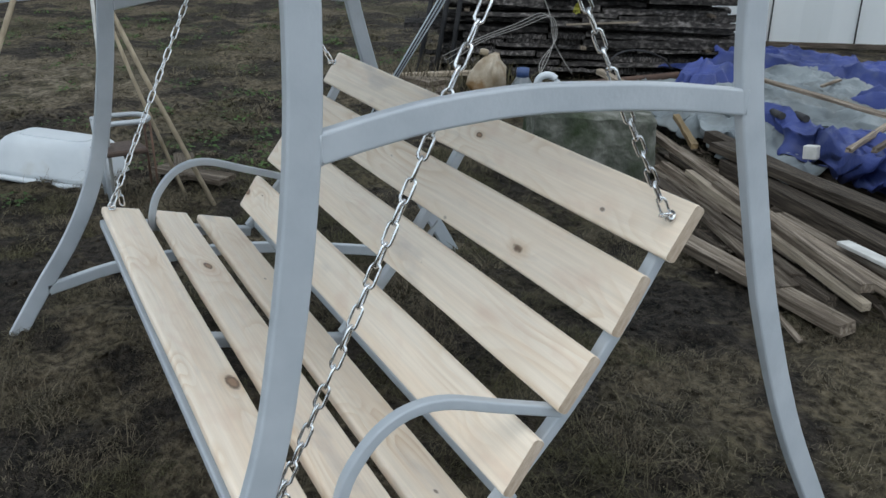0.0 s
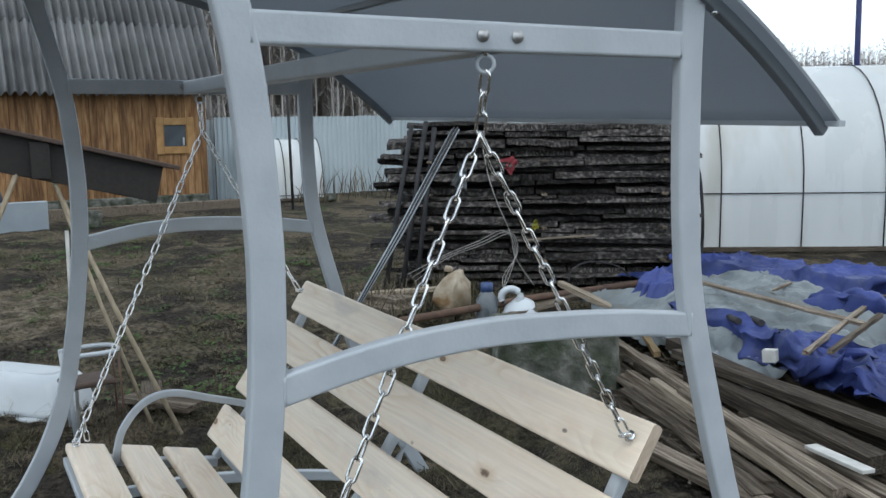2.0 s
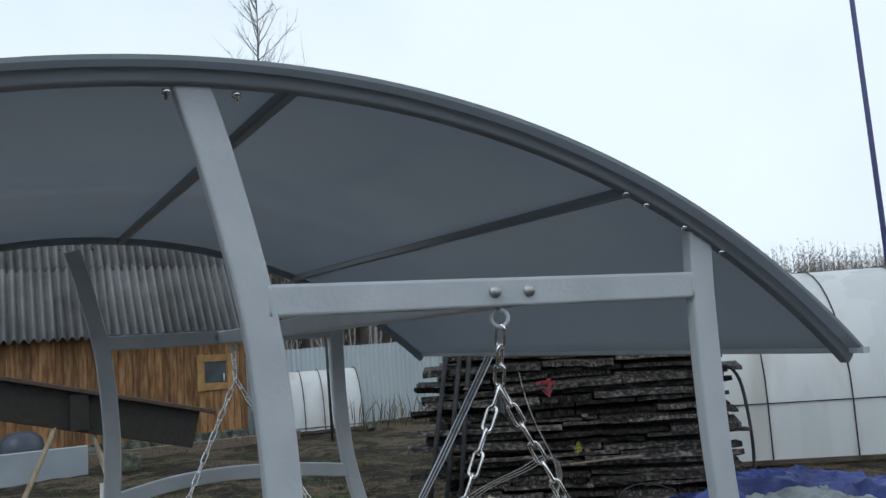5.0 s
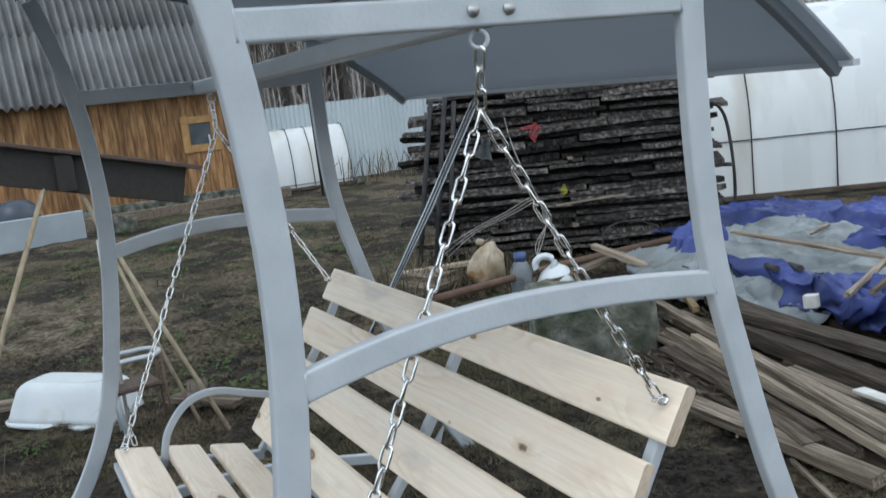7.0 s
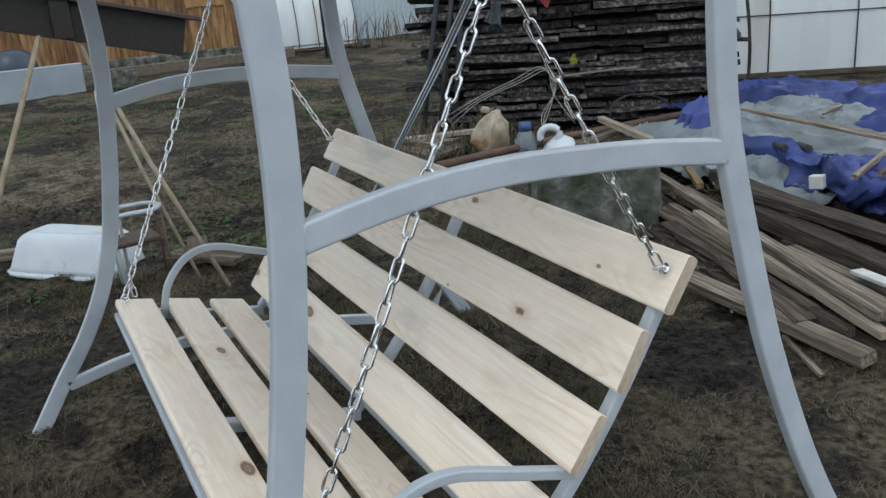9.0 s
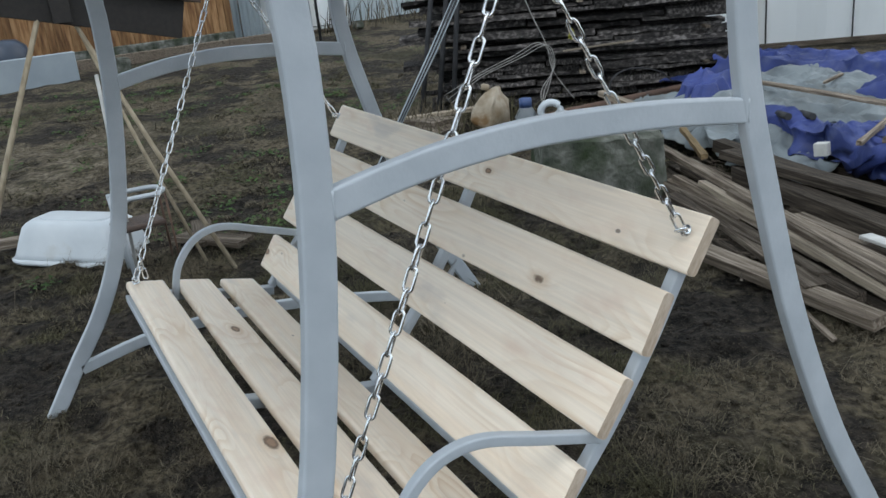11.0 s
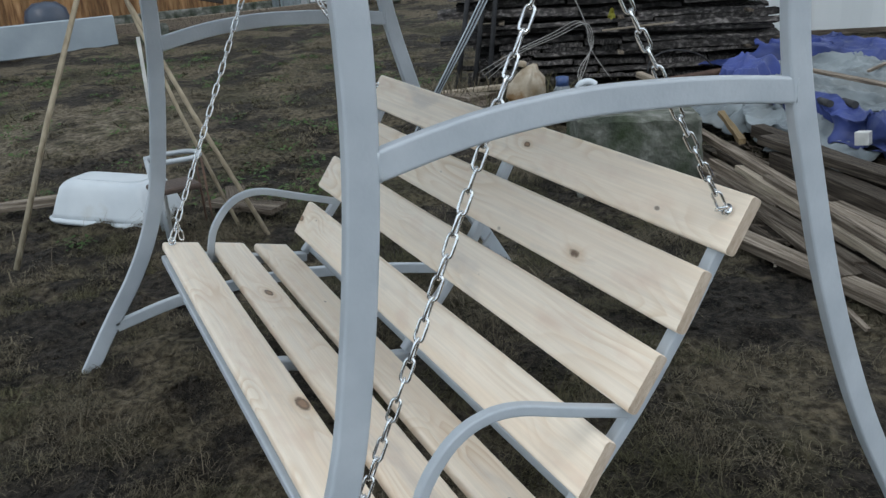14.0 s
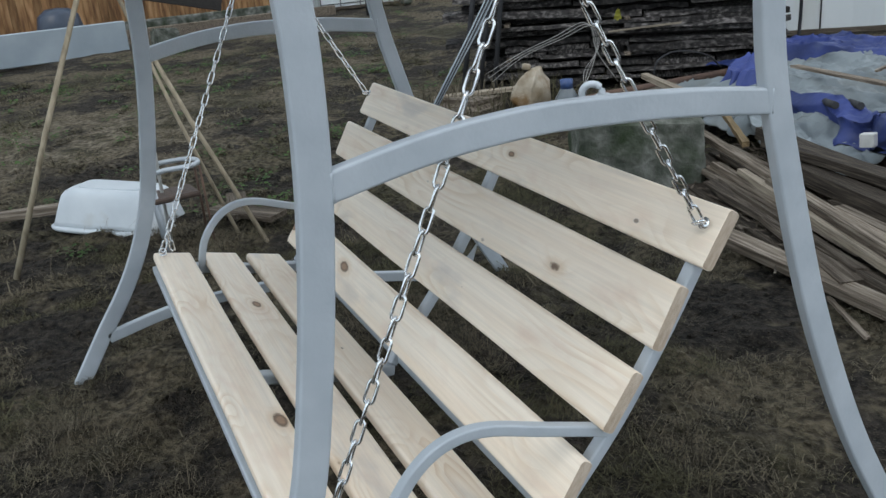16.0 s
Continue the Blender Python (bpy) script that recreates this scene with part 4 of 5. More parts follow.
def woods():
    kinds = [bare_tree(3, 10, 1.6, 0.05, 18, BIRCH), bare_tree(5, 12, 1.8, 0.045, 20, BARK), bare_tree(9, 9, 1.5, 0.05, 16, BIRCH)]
    big = bare_tree(14, 17.3, 5.2, 0.045, 64, BARK)
    big.matrix_basis = pose(33.5, -9.4, 0)
    rng = random.Random(4)
    spots = [(rng.uniform(22, 34), rng.uniform(-22, -4.6)) for _ in range(150)]
    for i, (x, y) in enumerate(spots):
        if i < 3:
            kinds[i].matrix_basis = pose(x, y, 0, 0, 0, rng.uniform(0, 360))
        else:
            s = rng.uniform(0.40, 0.62)
            o = copy_thing(kinds[i % 3], pose(x, y, -0.1, 0, 0, rng.uniform(0, 360)))
            o.scale = (s, s, s * rng.uniform(0.85, 1.1))
    for k in kinds:
        k.scale = (0.5, 0.5, 0.5)
    # the far edge of the forest, beyond the greenhouse and behind the fence
    verts, faces = [], []
    r = np.random.default_rng(2)
    for i in range(12400):
        x = r.uniform(20, 110)
        y = -62 - 0.1 * x - r.uniform(0, 16)
        if i >= 5200:
            x = r.uniform(34, 66)
            y = -x * r.uniform(0.14, 0.50)
        h = r.uniform(7.2, 10.6) * (0.85 + 0.25 * noise.noise((x * 0.08, y * 0.08, 0)))
        w = r.uniform(0.03, 0.09)
        lean = r.uniform(-0.35, 0.35)
        k = len(verts)
        verts += [(x - w, y, 0), (x + w, y, 0), (x + lean, y, h)]
        faces.append((k, k + 1, k + 2))
        for j in range(6):
            z = h * r.uniform(0.4, 0.95)
            l = r.uniform(0.3, 1.0) * (1.1 - z / h) * 2
            sg = r.choice((-1, 1))
            bx = x + lean * z / h
            k = len(verts)
            verts += [(bx, y, z), (bx, y + 0.02, z + 0.09), (bx + sg * l, y, z + l * 0.9)]
            faces.append((k, k + 1, k + 2))
    tagged(from_arrays("far_forest", verts, faces, BARK), "distant bare grey-brown forest edge", "forest", kind="stuff")


woods()


def mast():
    root = thing("mast", "tall thin dark blue steel mast behind the greenhouse", "pole")
    part("pole", round_tube([Vector((12, -17.6, -0.2)), Vector((12, -17.5, 4)), Vector((12.0, -17.3, 12))], 0.07, 8, 0.8), BLUEPAINT, root)


mast()


# ---- stack of dark slabs ----
A, B = Vector((6.34, -3.24, 0)), Vector((5.20, -5.13, 0))
ALONG = (B - A).normalized()
BEHIND = Vector((-ALONG.y, ALONG.x, 0))
if BEHIND.x < 0:
    BEHIND = -BEHIND


def slab(length, width, thick, seed):
    """A rough-sawn slab with wavy bark edges."""
    rng = random.Random(seed)
    bm = bmesh.new()
    n = 10
    rings = []
    for i in range(n + 1):
        x = length * (i / n - 0.5)
        w0, w1 = width / 2 + rng.uniform(-0.035, 0.03), width / 2 + rng.uniform(-0.02, 0.02)
        b = rng.uniform(-0.006, 0.006)
        rings.append([bm.verts.new((x, -w0, -thick / 2 + b)), bm.verts.new((x, w1, -thick / 2 + b)), bm.verts.new((x, w1 * 0.92, thick / 2 + b)), bm.verts.new((x, -w0 * rng.uniform(0.82, 0.98), thick / 2 + b + rng.uniform(-0.006, 0.006)))])
    for a, b in zip(rings, rings[1:]):
        for k in range(4):
            bm.faces.new((a[k], b[k], b[(k + 1) % 4], a[(k + 1) % 4]))
    bm.faces.new(rings[0])
    bm.faces.new(rings[-1][::-1])
    return bm


def slab_stack():
    root = thing("slab_stack", "tall stack of dark weathered rough-sawn slabs", "wood stack")
    ang = math.degrees(math.atan2(ALONG.y, ALONG.x))
    masters = []
    for k in range(8):
        o = part("slab", slab(2.6 + 0.05 * k, 0.24, (0.034, 0.05, 0.06, 0.042, 0.066, 0.038, 0.054, 0.046)[k], k), DARKWOOD, root)
        masters.append(o)
    used = set()
    z, layer = 0.06, 0
    rng = random.Random(12)
    while z < 1.62:
        for row in range(4):
            s0 = rng.uniform(-0.62, 0.02) if row == 0 else rng.uniform(-0.3, 0.0)
            end = 2.5 + rng.uniform(-0.14, 0.2)
            cuts = [s0]
            while cuts[-1] < end - 0.55:
                cuts.append(cuts[-1] + (rng.uniform(0.35, 1.5) if row == 0 else rng.uniform(0.9, 1.8)))
            cuts[-1] = end
            if len(cuts) < 2:
                cuts = [s0, end]
            for lo, hi in zip(cuts, cuts[1:]):
                k = rng.randrange(8)
                ln = hi - lo - 0.02
                c = A + ALONG * ((lo + hi) / 2) + BEHIND * (row * 0.27 + rng.uniform(-0.06, 0.06))
                m = pose(c.x, c.y, z + rng.uniform(-0.008, 0.008), rng.uniform(-14, 14), rng.uniform(-1.6, 1.6), ang + rng.uniform(-2, 2) + (180 if rng.random() < 0.5 else 0)) @ Matrix.Diagonal((ln / (2.6 + 0.05 * k), 1, rng.uniform(0.7, 1.15), 1))
                if k not in used:
                    masters[k].matrix_basis = m
                    used.add(k)
                else:
                    again("slab", masters[k], m, root)
        z += rng.uniform(0.055, 0.085)
        layer += 1
    stick = part("sticker", block(1.15, 0.05, 0.022, 0.003), OLDWOOD, root, "thin spacer lath")
    n = 0
    for zz in (0.30, 0.62, 0.95, 1.27):
        for s in (0.05, 1.15, 2.3):
            c = A + ALONG * s + BEHIND * 0.35
            m = pose(c.x, c.y, zz, 0, 0, ang + 90)
            if n == 0:
                stick.matrix_basis = m
            else:
                again("sticker", stick, m, root)
            n += 1
    return root


slab_stack()


def leaning_poles():
    rng = random.Random(3)
    for k, (s, top, lean) in enumerate(((-0.40, 1.62, 0.20), (-0.24, 1.66, 0.18), (-0.10, 1.6, 0.12))):
        root = thing("leaning_pole", "black steel bar leaning on the slab stack", "pole", "black bars by the stack")
        a = A + ALONG * s - BEHIND * 0.3
        b = A + ALONG * (s + 0.08 + lean) - BEHIND * 0.12
        part("bar", round_tube([Vector((a.x, a.y, -0.02)), Vector(((a.x + b.x) / 2, (a.y + b.y) / 2, top / 2)) - BEHIND * 0.04, Vector((b.x, b.y, top))], 0.024, 8), RIB, root)
    # bent hoop at the other end of the stack
    root = thing("bent_hoop", "black bent pipe at the end of the slab stack", "pipe")
    pts = []
    for y, z in ((-5.55, -0.03), (-5.58, 0.3), (-5.6, 0.6), (-5.58, 0.93), (-5.53, 1.18), (-5.42, 1.31), (-5.28, 1.33)):
        pts.append((4.95 + 0.03 * z, y, z))
    part("pipe", round_tube(smooth_line(pts, 18), 0.016, 8), RIB, root)
    root = thing("rod_bundle", "bundle of thin grey steel rods leaning on the slab stack", "rods")
    for k in range(7):
        a = Vector((4.42 + 0.014 * k, -1.38 - 0.012 * k, 0.0))
        b = A + ALONG * (0.27 + 0.011 * k) - BEHIND * 0.20 + Vector((0, 0, 1.58 + 0.01 * (k % 3)))
        part("rod", round_tube([a, a.lerp(b, 0.5) + Vector((0, 0, -0.02 - 0.004 * k)), b], 0.007, 5), RIB if k % 3 else DULL, root)


leaning_poles()


# ---- heap of planks, tarpaulins and odds and ends ----
def old_board(l, w, t, seed):
    rng = random.Random(seed)
    bm = bmesh.new()
    n = 8
    rings = []
    for i in range(n + 1):
        x = l * (i / n - 0.5)
        e = rng.uniform(-0.004, 0.004)
        if i in (0, n):
            x += rng.uniform(-0.03, 0.03)
        tw = 0.05 * (i / n - 0.5) * rng.uniform(0.5, 1)
        rings.append([bm.verts.new((x + rng.uniform(-0.01, 0.01) * (i in (0, n)), a * (w / 2 + e), b * t / 2 + a * w * tw)) for a, b in ((-1, -1), (1, -1), (1, 1), (-1, 1))])
    for a, b in zip(rings, rings[1:]):
        for k in range(4):
            bm.faces.new((a[k], b[k], b[(k + 1) % 4], a[(k + 1) % 4]))
    bm.faces.new(rings[0])
    bm.faces.new(rings[-1][::-1])
    bmesh.ops.recalc_face_normals(bm, faces=bm.faces[:])
    return bm


def plank(a, b, w, t, seed, material=OLDWOOD, label="weathered grey-brown plank lying in the heap", roll=0.0):
    a, b = Vector(a), Vector(b)
    d = b - a
    o = part("old_plank", old_board(d.length, w, t, seed), material, None)
    o.matrix_basis = Matrix.Translation((a + b) / 2) @ d.to_track_quat("X", "Z").to_matrix().to_4x4() @ pose(0, 0, 0, roll, 0, 0)
    return tagged(o, label, "plank", "planks in the heap")


def plank_heap():
    rng = random.Random(21)
    run, back = Vector((0.956, -0.29, 0)), Vector((-0.29, -0.956, 0))
    # two loose layers of damp and weathered boards that lie nearly side by side
    for i in range(12):
        mid = Vector((1.62, -2.19, 0.03)) + back * (0.52 * i / 11 + rng.uniform(-0.03, 0.03)) + run * rng.uniform(0.0, 0.8)
        ang = radians(-17 + rng.uniform(-4, 4))
        d = Vector((math.cos(ang), math.sin(ang), rng.uniform(0.0, 0.03))) * rng.uniform(0.5, 0.95)
        plank(mid - d, mid + d, rng.uniform(0.07, 0.14), rng.uniform(0.02, 0.035), i, DAMPWOOD, "dark damp plank lying low in the heap", roll=rng.uniform(-9, 9))
    for i in range(11):
        mid = Vector((1.64, -2.20, 0.085)) + back * (0.40 * i / 10 + rng.uniform(-0.03, 0.03)) + run * rng.uniform(0.0, 0.8)
        mid.z += rng.uniform(0.0, 0.05)
        ang = radians(-17 + rng.uniform(-5, 5))
        d = Vector((math.cos(ang), math.sin(ang), rng.uniform(0.0, 0.04))) * rng.uniform(0.4, 1.0)
        plank(mid - d, mid + d, rng.uniform(0.045, 0.10), rng.uniform(0.018, 0.032), 40 + i, OLDWOOD if i % 4 else DAMPWOOD, roll=rng.uniform(-16, 16))
    # the long boards on top, with the front one flat on the soil
    for i, (a, b, w, t, m) in enumerate((((3.38, -2.965, 0.22), (0.76, -2.055, 0.19), 0.060, 0.035, OLDWOOD), ((2.30, -2.515, 0.185), (0.72, -2.005, 0.14), 0.048, 0.032, PALEWOOD),
                                         ((1.86, -2.005, 0.06), (0.70, -1.925, 0.06), 0.085, 0.05, OLDWOOD), ((2.62, -2.60, 0.15), (1.20, -2.18, 0.13), 0.065, 0.03, OLDWOOD),
                                         ((2.49, -2.505, 0.115), (1.10, -2.07, 0.10), 0.055, 0.03, OLDWOOD), ((2.30, -2.38, 0.09), (0.88, -2.025, 0.085), 0.065, 0.035, DAMPWOOD),
                                         ((2.62, -2.67, 0.185), (0.85, -2.13, 0.165), 0.045, 0.03, DAMPWOOD), ((2.05, -2.46, 0.205), (0.92, -2.10, 0.185), 0.035, 0.025, OLDWOOD),
                                         ((1.75, -2.46, 0.165), (0.66, -2.16, 0.155), 0.060, 0.028, OLDWOOD), ((1.60, -2.50, 0.15), (0.62, -2.28, 0.14), 0.070, 0.03, OLDWOOD))):
        plank(a, b, w, t, 200 + i, m, "long weathered plank on top of the heap" if m is not PALEWOOD else "long pale sawn plank lying along the heap", roll=rng.uniform(-8, 8))
    plank((3.12, -3.12, 0.27), (2.60, -2.81, 0.235), 0.036, 0.03, 70, BATTEN, "short yellow-brown batten leaning on the heap")
    plank((2.30, -2.79, 0.19), (0.85, -2.44, 0.19), 0.11, 0.085, 71, DAMPWOOD, "thick dark damp beam behind the planks")
    plank((2.45, -2.84, 0.27), (0.95, -2.67, 0.27), 0.12, 0.05, 72, DAMPWOOD, "thick dark damp beam behind the planks")
    plank((1.75, -2.62, 0.11), (0.85, -2.53, 0.11), 0.09, 0.07, 73, DAMPWOOD, "thick dark damp beam behind the planks")
    plank((1.12, -1.90, 0.03), (0.79, -1.75, 0.02), 0.022, 0.012, 139, OLDWOOD, "thin splintered lath lying beside the heap")
    for i in range(8):
        a = Vector((0.6 + rng.uniform(0, 0.8), -1.95 - rng.uniform(0, 0.3), 0.03))
        ang = radians(rng.uniform(-50, 0))
        plank(a, a + Vector((math.cos(ang), math.sin(ang), 0.02)) * rng.uniform(0.15, 0.4), 0.022, 0.012, 140 + i, label="thin splintered lath lying beside the heap")
    plank((3.9, -3.68, 0.14), (4.5, -3.53, 0.30), 0.07, 0.04, 90, PALEWOOD, "thin pale batten resting on the heap")
    plank((0.8, -2.70, 0.19), (2.75, -3.08, 0.23), 0.085, 0.07, 91, DAMPWOOD, "thick weathered beam under the tarpaulin")
    plank((1.15, -3.25, 0.09), (2.9, -3.55, 0.12), 0.13, 0.09, 92, DAMPWOOD, "thick weathered beam under the tarpaulin")
    plank((1.78, -3.12, 0.38), (2.10, -4.05, 0.46), 0.028, 0.025, 93, OLDWOOD, "weathered batten lying on the tarpaulin")
    plank((1.68, -3.2, 0.40), (1.95, -4.0, 0.45), 0.028, 0.025, 94, OLDWOOD, "weathered batten lying on the tarpaulin")
    plank((3.45, -4.02, 0.43), (1.9, -3.76, 0.44), 0.07, 0.018, 95, OLDWOOD, "weathered batten holding down the tarpaulin")
    w = part("white_offcut", block(0.075, 0.07, 0.075, 0.004), OFFWHITE, None)
    w.matrix_basis = pose(2.04, -3.15, 0.30, 4, 6, 25)
    tagged(w, "white painted square timber offcut on the heap", "offcut")
    w = part("white_offcut", block(0.36, 0.065, 0.018, 0.003), OFFWHITE, None)
    w.matrix_basis = pose(0.98, -2.335, 0.205, 0, 3, -14)
    tagged(w, "pale clean-sawn board offcut on the heap", "offcut")


plank_heap()


def cloth(name, cx, cy, lx, ly, rot, base, fold, seed, material, label, nx=110, ny=95, rag=0.12):
    """A crumpled sheet thrown over the heap: sharp folds, ragged outline."""
    verts, idx, faces = [], {}, []
    ca, sa = math.cos(radians(rot)), math.sin(radians(rot))
    for i in range(nx + 1):
        for j in range(ny + 1):
            u, v = (i / nx - 0.5), (j / ny - 0.5)
            edge = 1 + rag * noise.noise((u * 5 + seed, v * 5, 2.0)) * 2
            x, y = u * lx * edge, v * ly * edge
            px, py = cx + x * ca - y * sa, cy + x * sa + y * ca
            r = 1 - abs(noise.noise((px * 1.5 + py * 0.8 + seed, py * 3.2 - px * 0.9, 0.5)))
            r2 = 1 - abs(noise.noise((px * 5 - py * 3, py * 8 + px * 2 + seed, 1.5)))
            r4 = 1 - abs(noise.noise((px * 13, py * 13 + seed, 5.5)))
            r3 = noise.noise((px * 1.1, py * 1.1, seed))
            fall = max(abs(u), abs(v)) * 2
            z = base + fold * (0.6 * r ** 4 + 0.28 * r2 ** 5 + 0.16 * r4 ** 5 + 0.5 * r3) - 0.28 * max(0, fall - 0.72) / 0.28 * base * 2.0
            px += 0.05 * noise.noise((px * 6, py * 6, seed + 4))
            py += 0.05 * noise.noise((px * 6, py * 6, seed + 8))
            idx[i, j] = len(verts)
            verts.append((px, py, max(z, 0.02)))
    for i in range(nx):
        for j in range(ny):
            faces.append((idx[i, j], idx[i + 1, j], idx[i + 1, j + 1], idx[i, j + 1]))
    o = from_arrays(name, verts, faces, material)
    o.data.polygons.foreach_set("use_smooth", [True] * len(faces))
    mod = o.modifiers.new("thickness", "SOLIDIFY")
    mod.thickness = 0.004
    return tagged(o, label, "tarpaulin", "sheets over the heap")


cloth("grey_sheet", 3.15, -4.35, 2.6, 2.0, -14, 0.26, 0.12, 3.0, SHEET, "faded grey-white plastic sheet crumpled over the heap", rag=0.2)
cloth("grey_sheet", 2.9, -3.5, 1.0, 0.7, -15, 0.24, 0.10, 23.0, SHEET, "torn grey plastic sheet over the heap", rag=0.35)
cloth("blue_tarpaulin", 1.45, -3.65, 0.75, 0.9, -20, 0.27, 0.16, 7.0, TARP, "crumpled blue tarpaulin over the heap", rag=0.45)
cloth("blue_tarpaulin", 4.0, -5.6, 2.3, 0.6, 22, 0.31, 0.11, 11.0, TARP, "blue tarpaulin bunched along the greenhouse", rag=0.3)
cloth("blue_tarpaulin", 3.82, -4.00, 0.38, 0.40, 10, 0.34, 0.15, 15.0, TARP, "bunched end of a blue tarpaulin", 44, 44, rag=0.3)
cloth("blue_tarpaulin", 2.3, -3.45, 1.6, 0.32, -12, 0.31, 0.15, 19.0, TARP, "narrow fold of blue tarpaulin", 90, 24, rag=0.5)
cloth("blue_tarpaulin", 2.3, -4.6, 1.0, 0.35, 8, 0.34, 0.15, 29.0, TARP, "torn strip of blue tarpaulin", 60, 24, rag=0.5)


def heap_bits():
    rng = random.Random(77)
    for i in range(3):
        a = Vector((rng.uniform(1.2, 3.6), rng.uniform(-5.0, -3.3), rng.uniform(0.36, 0.42)))
        ang = rng.uniform(0, 6.283)
        plank(a, a + Vector((math.cos(ang), math.sin(ang), rng.uniform(-0.06, 0.06))) * rng.uniform(0.25, 0.8), rng.uniform(0.02, 0.035), 0.016, 160 + i, label="thin weathered batten scattered on the sheets")
    for x, y in ((2.45, -3.34), (2.34, -3.42)):
        p = thing("pipe_end", "short black plastic pipe sticking out of the sheets", "pipe", "black pipes")
        part("pipe", round_tube([Vector((x, y, 0.40)), Vector((x + 0.16, y - 0.09, 0.385))], 0.022, 12), RIB, p)
    chips_v, chips_f = [], []
    rc = np.random.default_rng(31)
    for i in range(1500):
        u = rc.random()
        x, y = 1.6 + 0.9 * u + rc.normal(0, 0.5), -2.2 - 0.9 * u + rc.normal(0, 0.18)
        z = 0.02 + rc.uniform(0.0, 0.05)
        ang, ln, w = rc.normal(-0.3, 0.7), rc.uniform(0.03, 0.16), rc.uniform(0.003, 0.011)
        dx, dy, dz = math.cos(ang) * ln, math.sin(ang) * ln, rc.uniform(-0.2, 0.2) * ln
        k = len(chips_v)
        chips_v += [(x - dy / ln * w, y + dx / ln * w, z), (x + dy / ln * w, y - dx / ln * w, z), (x + dx, y + dy, z + dz), (x + dx * 0.5, y + dy * 0.5, z + dz * 0.5 + w)]
        chips_f += [(k, k + 1, k + 3), (k + 1, k + 2, k + 3), (k + 2, k, k + 3), (k, k + 2, k + 1)]
    tagged(from_arrays("splinters", chips_v, chips_f, OLDWOOD), "splinters and bark scraps strewn about the plank heap", "splinters", kind="stuff")
    # dead stalks by the stack and along the fence
    verts, faces = [], []
    r = np.random.default_rng(6)
    for i in range(600):
        if i < 420:
            x, y, h = r.uniform(4.9, 6.0), r.uniform(-3.3, -2.0), r.uniform(0.08, 0.35)
        else:
            x, y, h = r.uniform(16.2, 18.2), r.uniform(-10, -5.5), r.uniform(0.2, 0.8)
        dx, dy = r.normal(0, 0.35) * h, r.normal(0, 0.35) * h
        w = 0.003 if i < 420 else 0.006
        k = len(verts)
        verts += [(x - w, y - w, 0), (x + w, y + w, 0), (x + dx * 0.4 + w, y + dy * 0.4 + w, h * 0.6), (x + dx * 0.4 - w, y + dy * 0.4 - w, h * 0.6), (x + dx, y + dy, h)]
        faces += [(k, k + 1, k + 2, k + 3), (k + 3, k + 2, k + 4)]
    tagged(from_arrays("dead_stalks", verts, faces, GRASS), "thin dead grey-brown weed stalks", "stalks", kind="stuff")


heap_bits()


def ring_shape(rows, n=48, square=0.42):
    bm = bmesh.new()
    rings = []
    for z, hx, hy, wave in rows:
        ring = []
        for i in range(n):
            a = 2 * math.pi * i / n
            cc, ss = math.cos(a), math.sin(a)
            k = 1 + wave * math.cos(6 * a)
            ring.append(bm.verts.new((math.copysign(abs(cc) ** square, cc) * hx * k, math.copysign(abs(ss) ** square, ss) * hy * k, z)))
        rings.append(ring)
    for p, q in zip(rings, rings[1:]):
        for k in range(n):
            bm.faces.new((p[k], p[(k + 1) % n], q[(k + 1) % n], q[k])).smooth = True
    bm.faces.new(rings[-1])
    bm.faces.new(rings[0][::-1])
    return bm


def scrap(w, h, seed):
    """A small crumpled piece of cloth hanging from its upper corner."""
    bm = bmesh.new()
    n = 9
    g = []
    for i in range(n + 1):
        for j in range(n + 1):
            u, q = i / n, j / n
            wide = 0.35 + 0.65 * q + 0.15 * noise.noise((q * 4, seed, 0))
            p = Vector(((u - 0.6) * w * wide, 0.03 * noise.noise((u * 5, q * 4, seed)) + 0.015 * noise.noise((u * 13, q * 9, seed)), (0.5 - q) * h * (1 + 0.4 * noise.noise((u * 3, seed, 2)))))
            g.append(bm.verts.new(p))
    for i in range(n):
        for j in range(n):
            k = i * (n + 1) + j
            bm.faces.new((g[k], g[k + n + 1], g[k + n + 2], g[k + 1])).smooth = True
    bmesh.ops.solidify(bm, geom=bm.faces[:], thickness=0.004)
    return bm


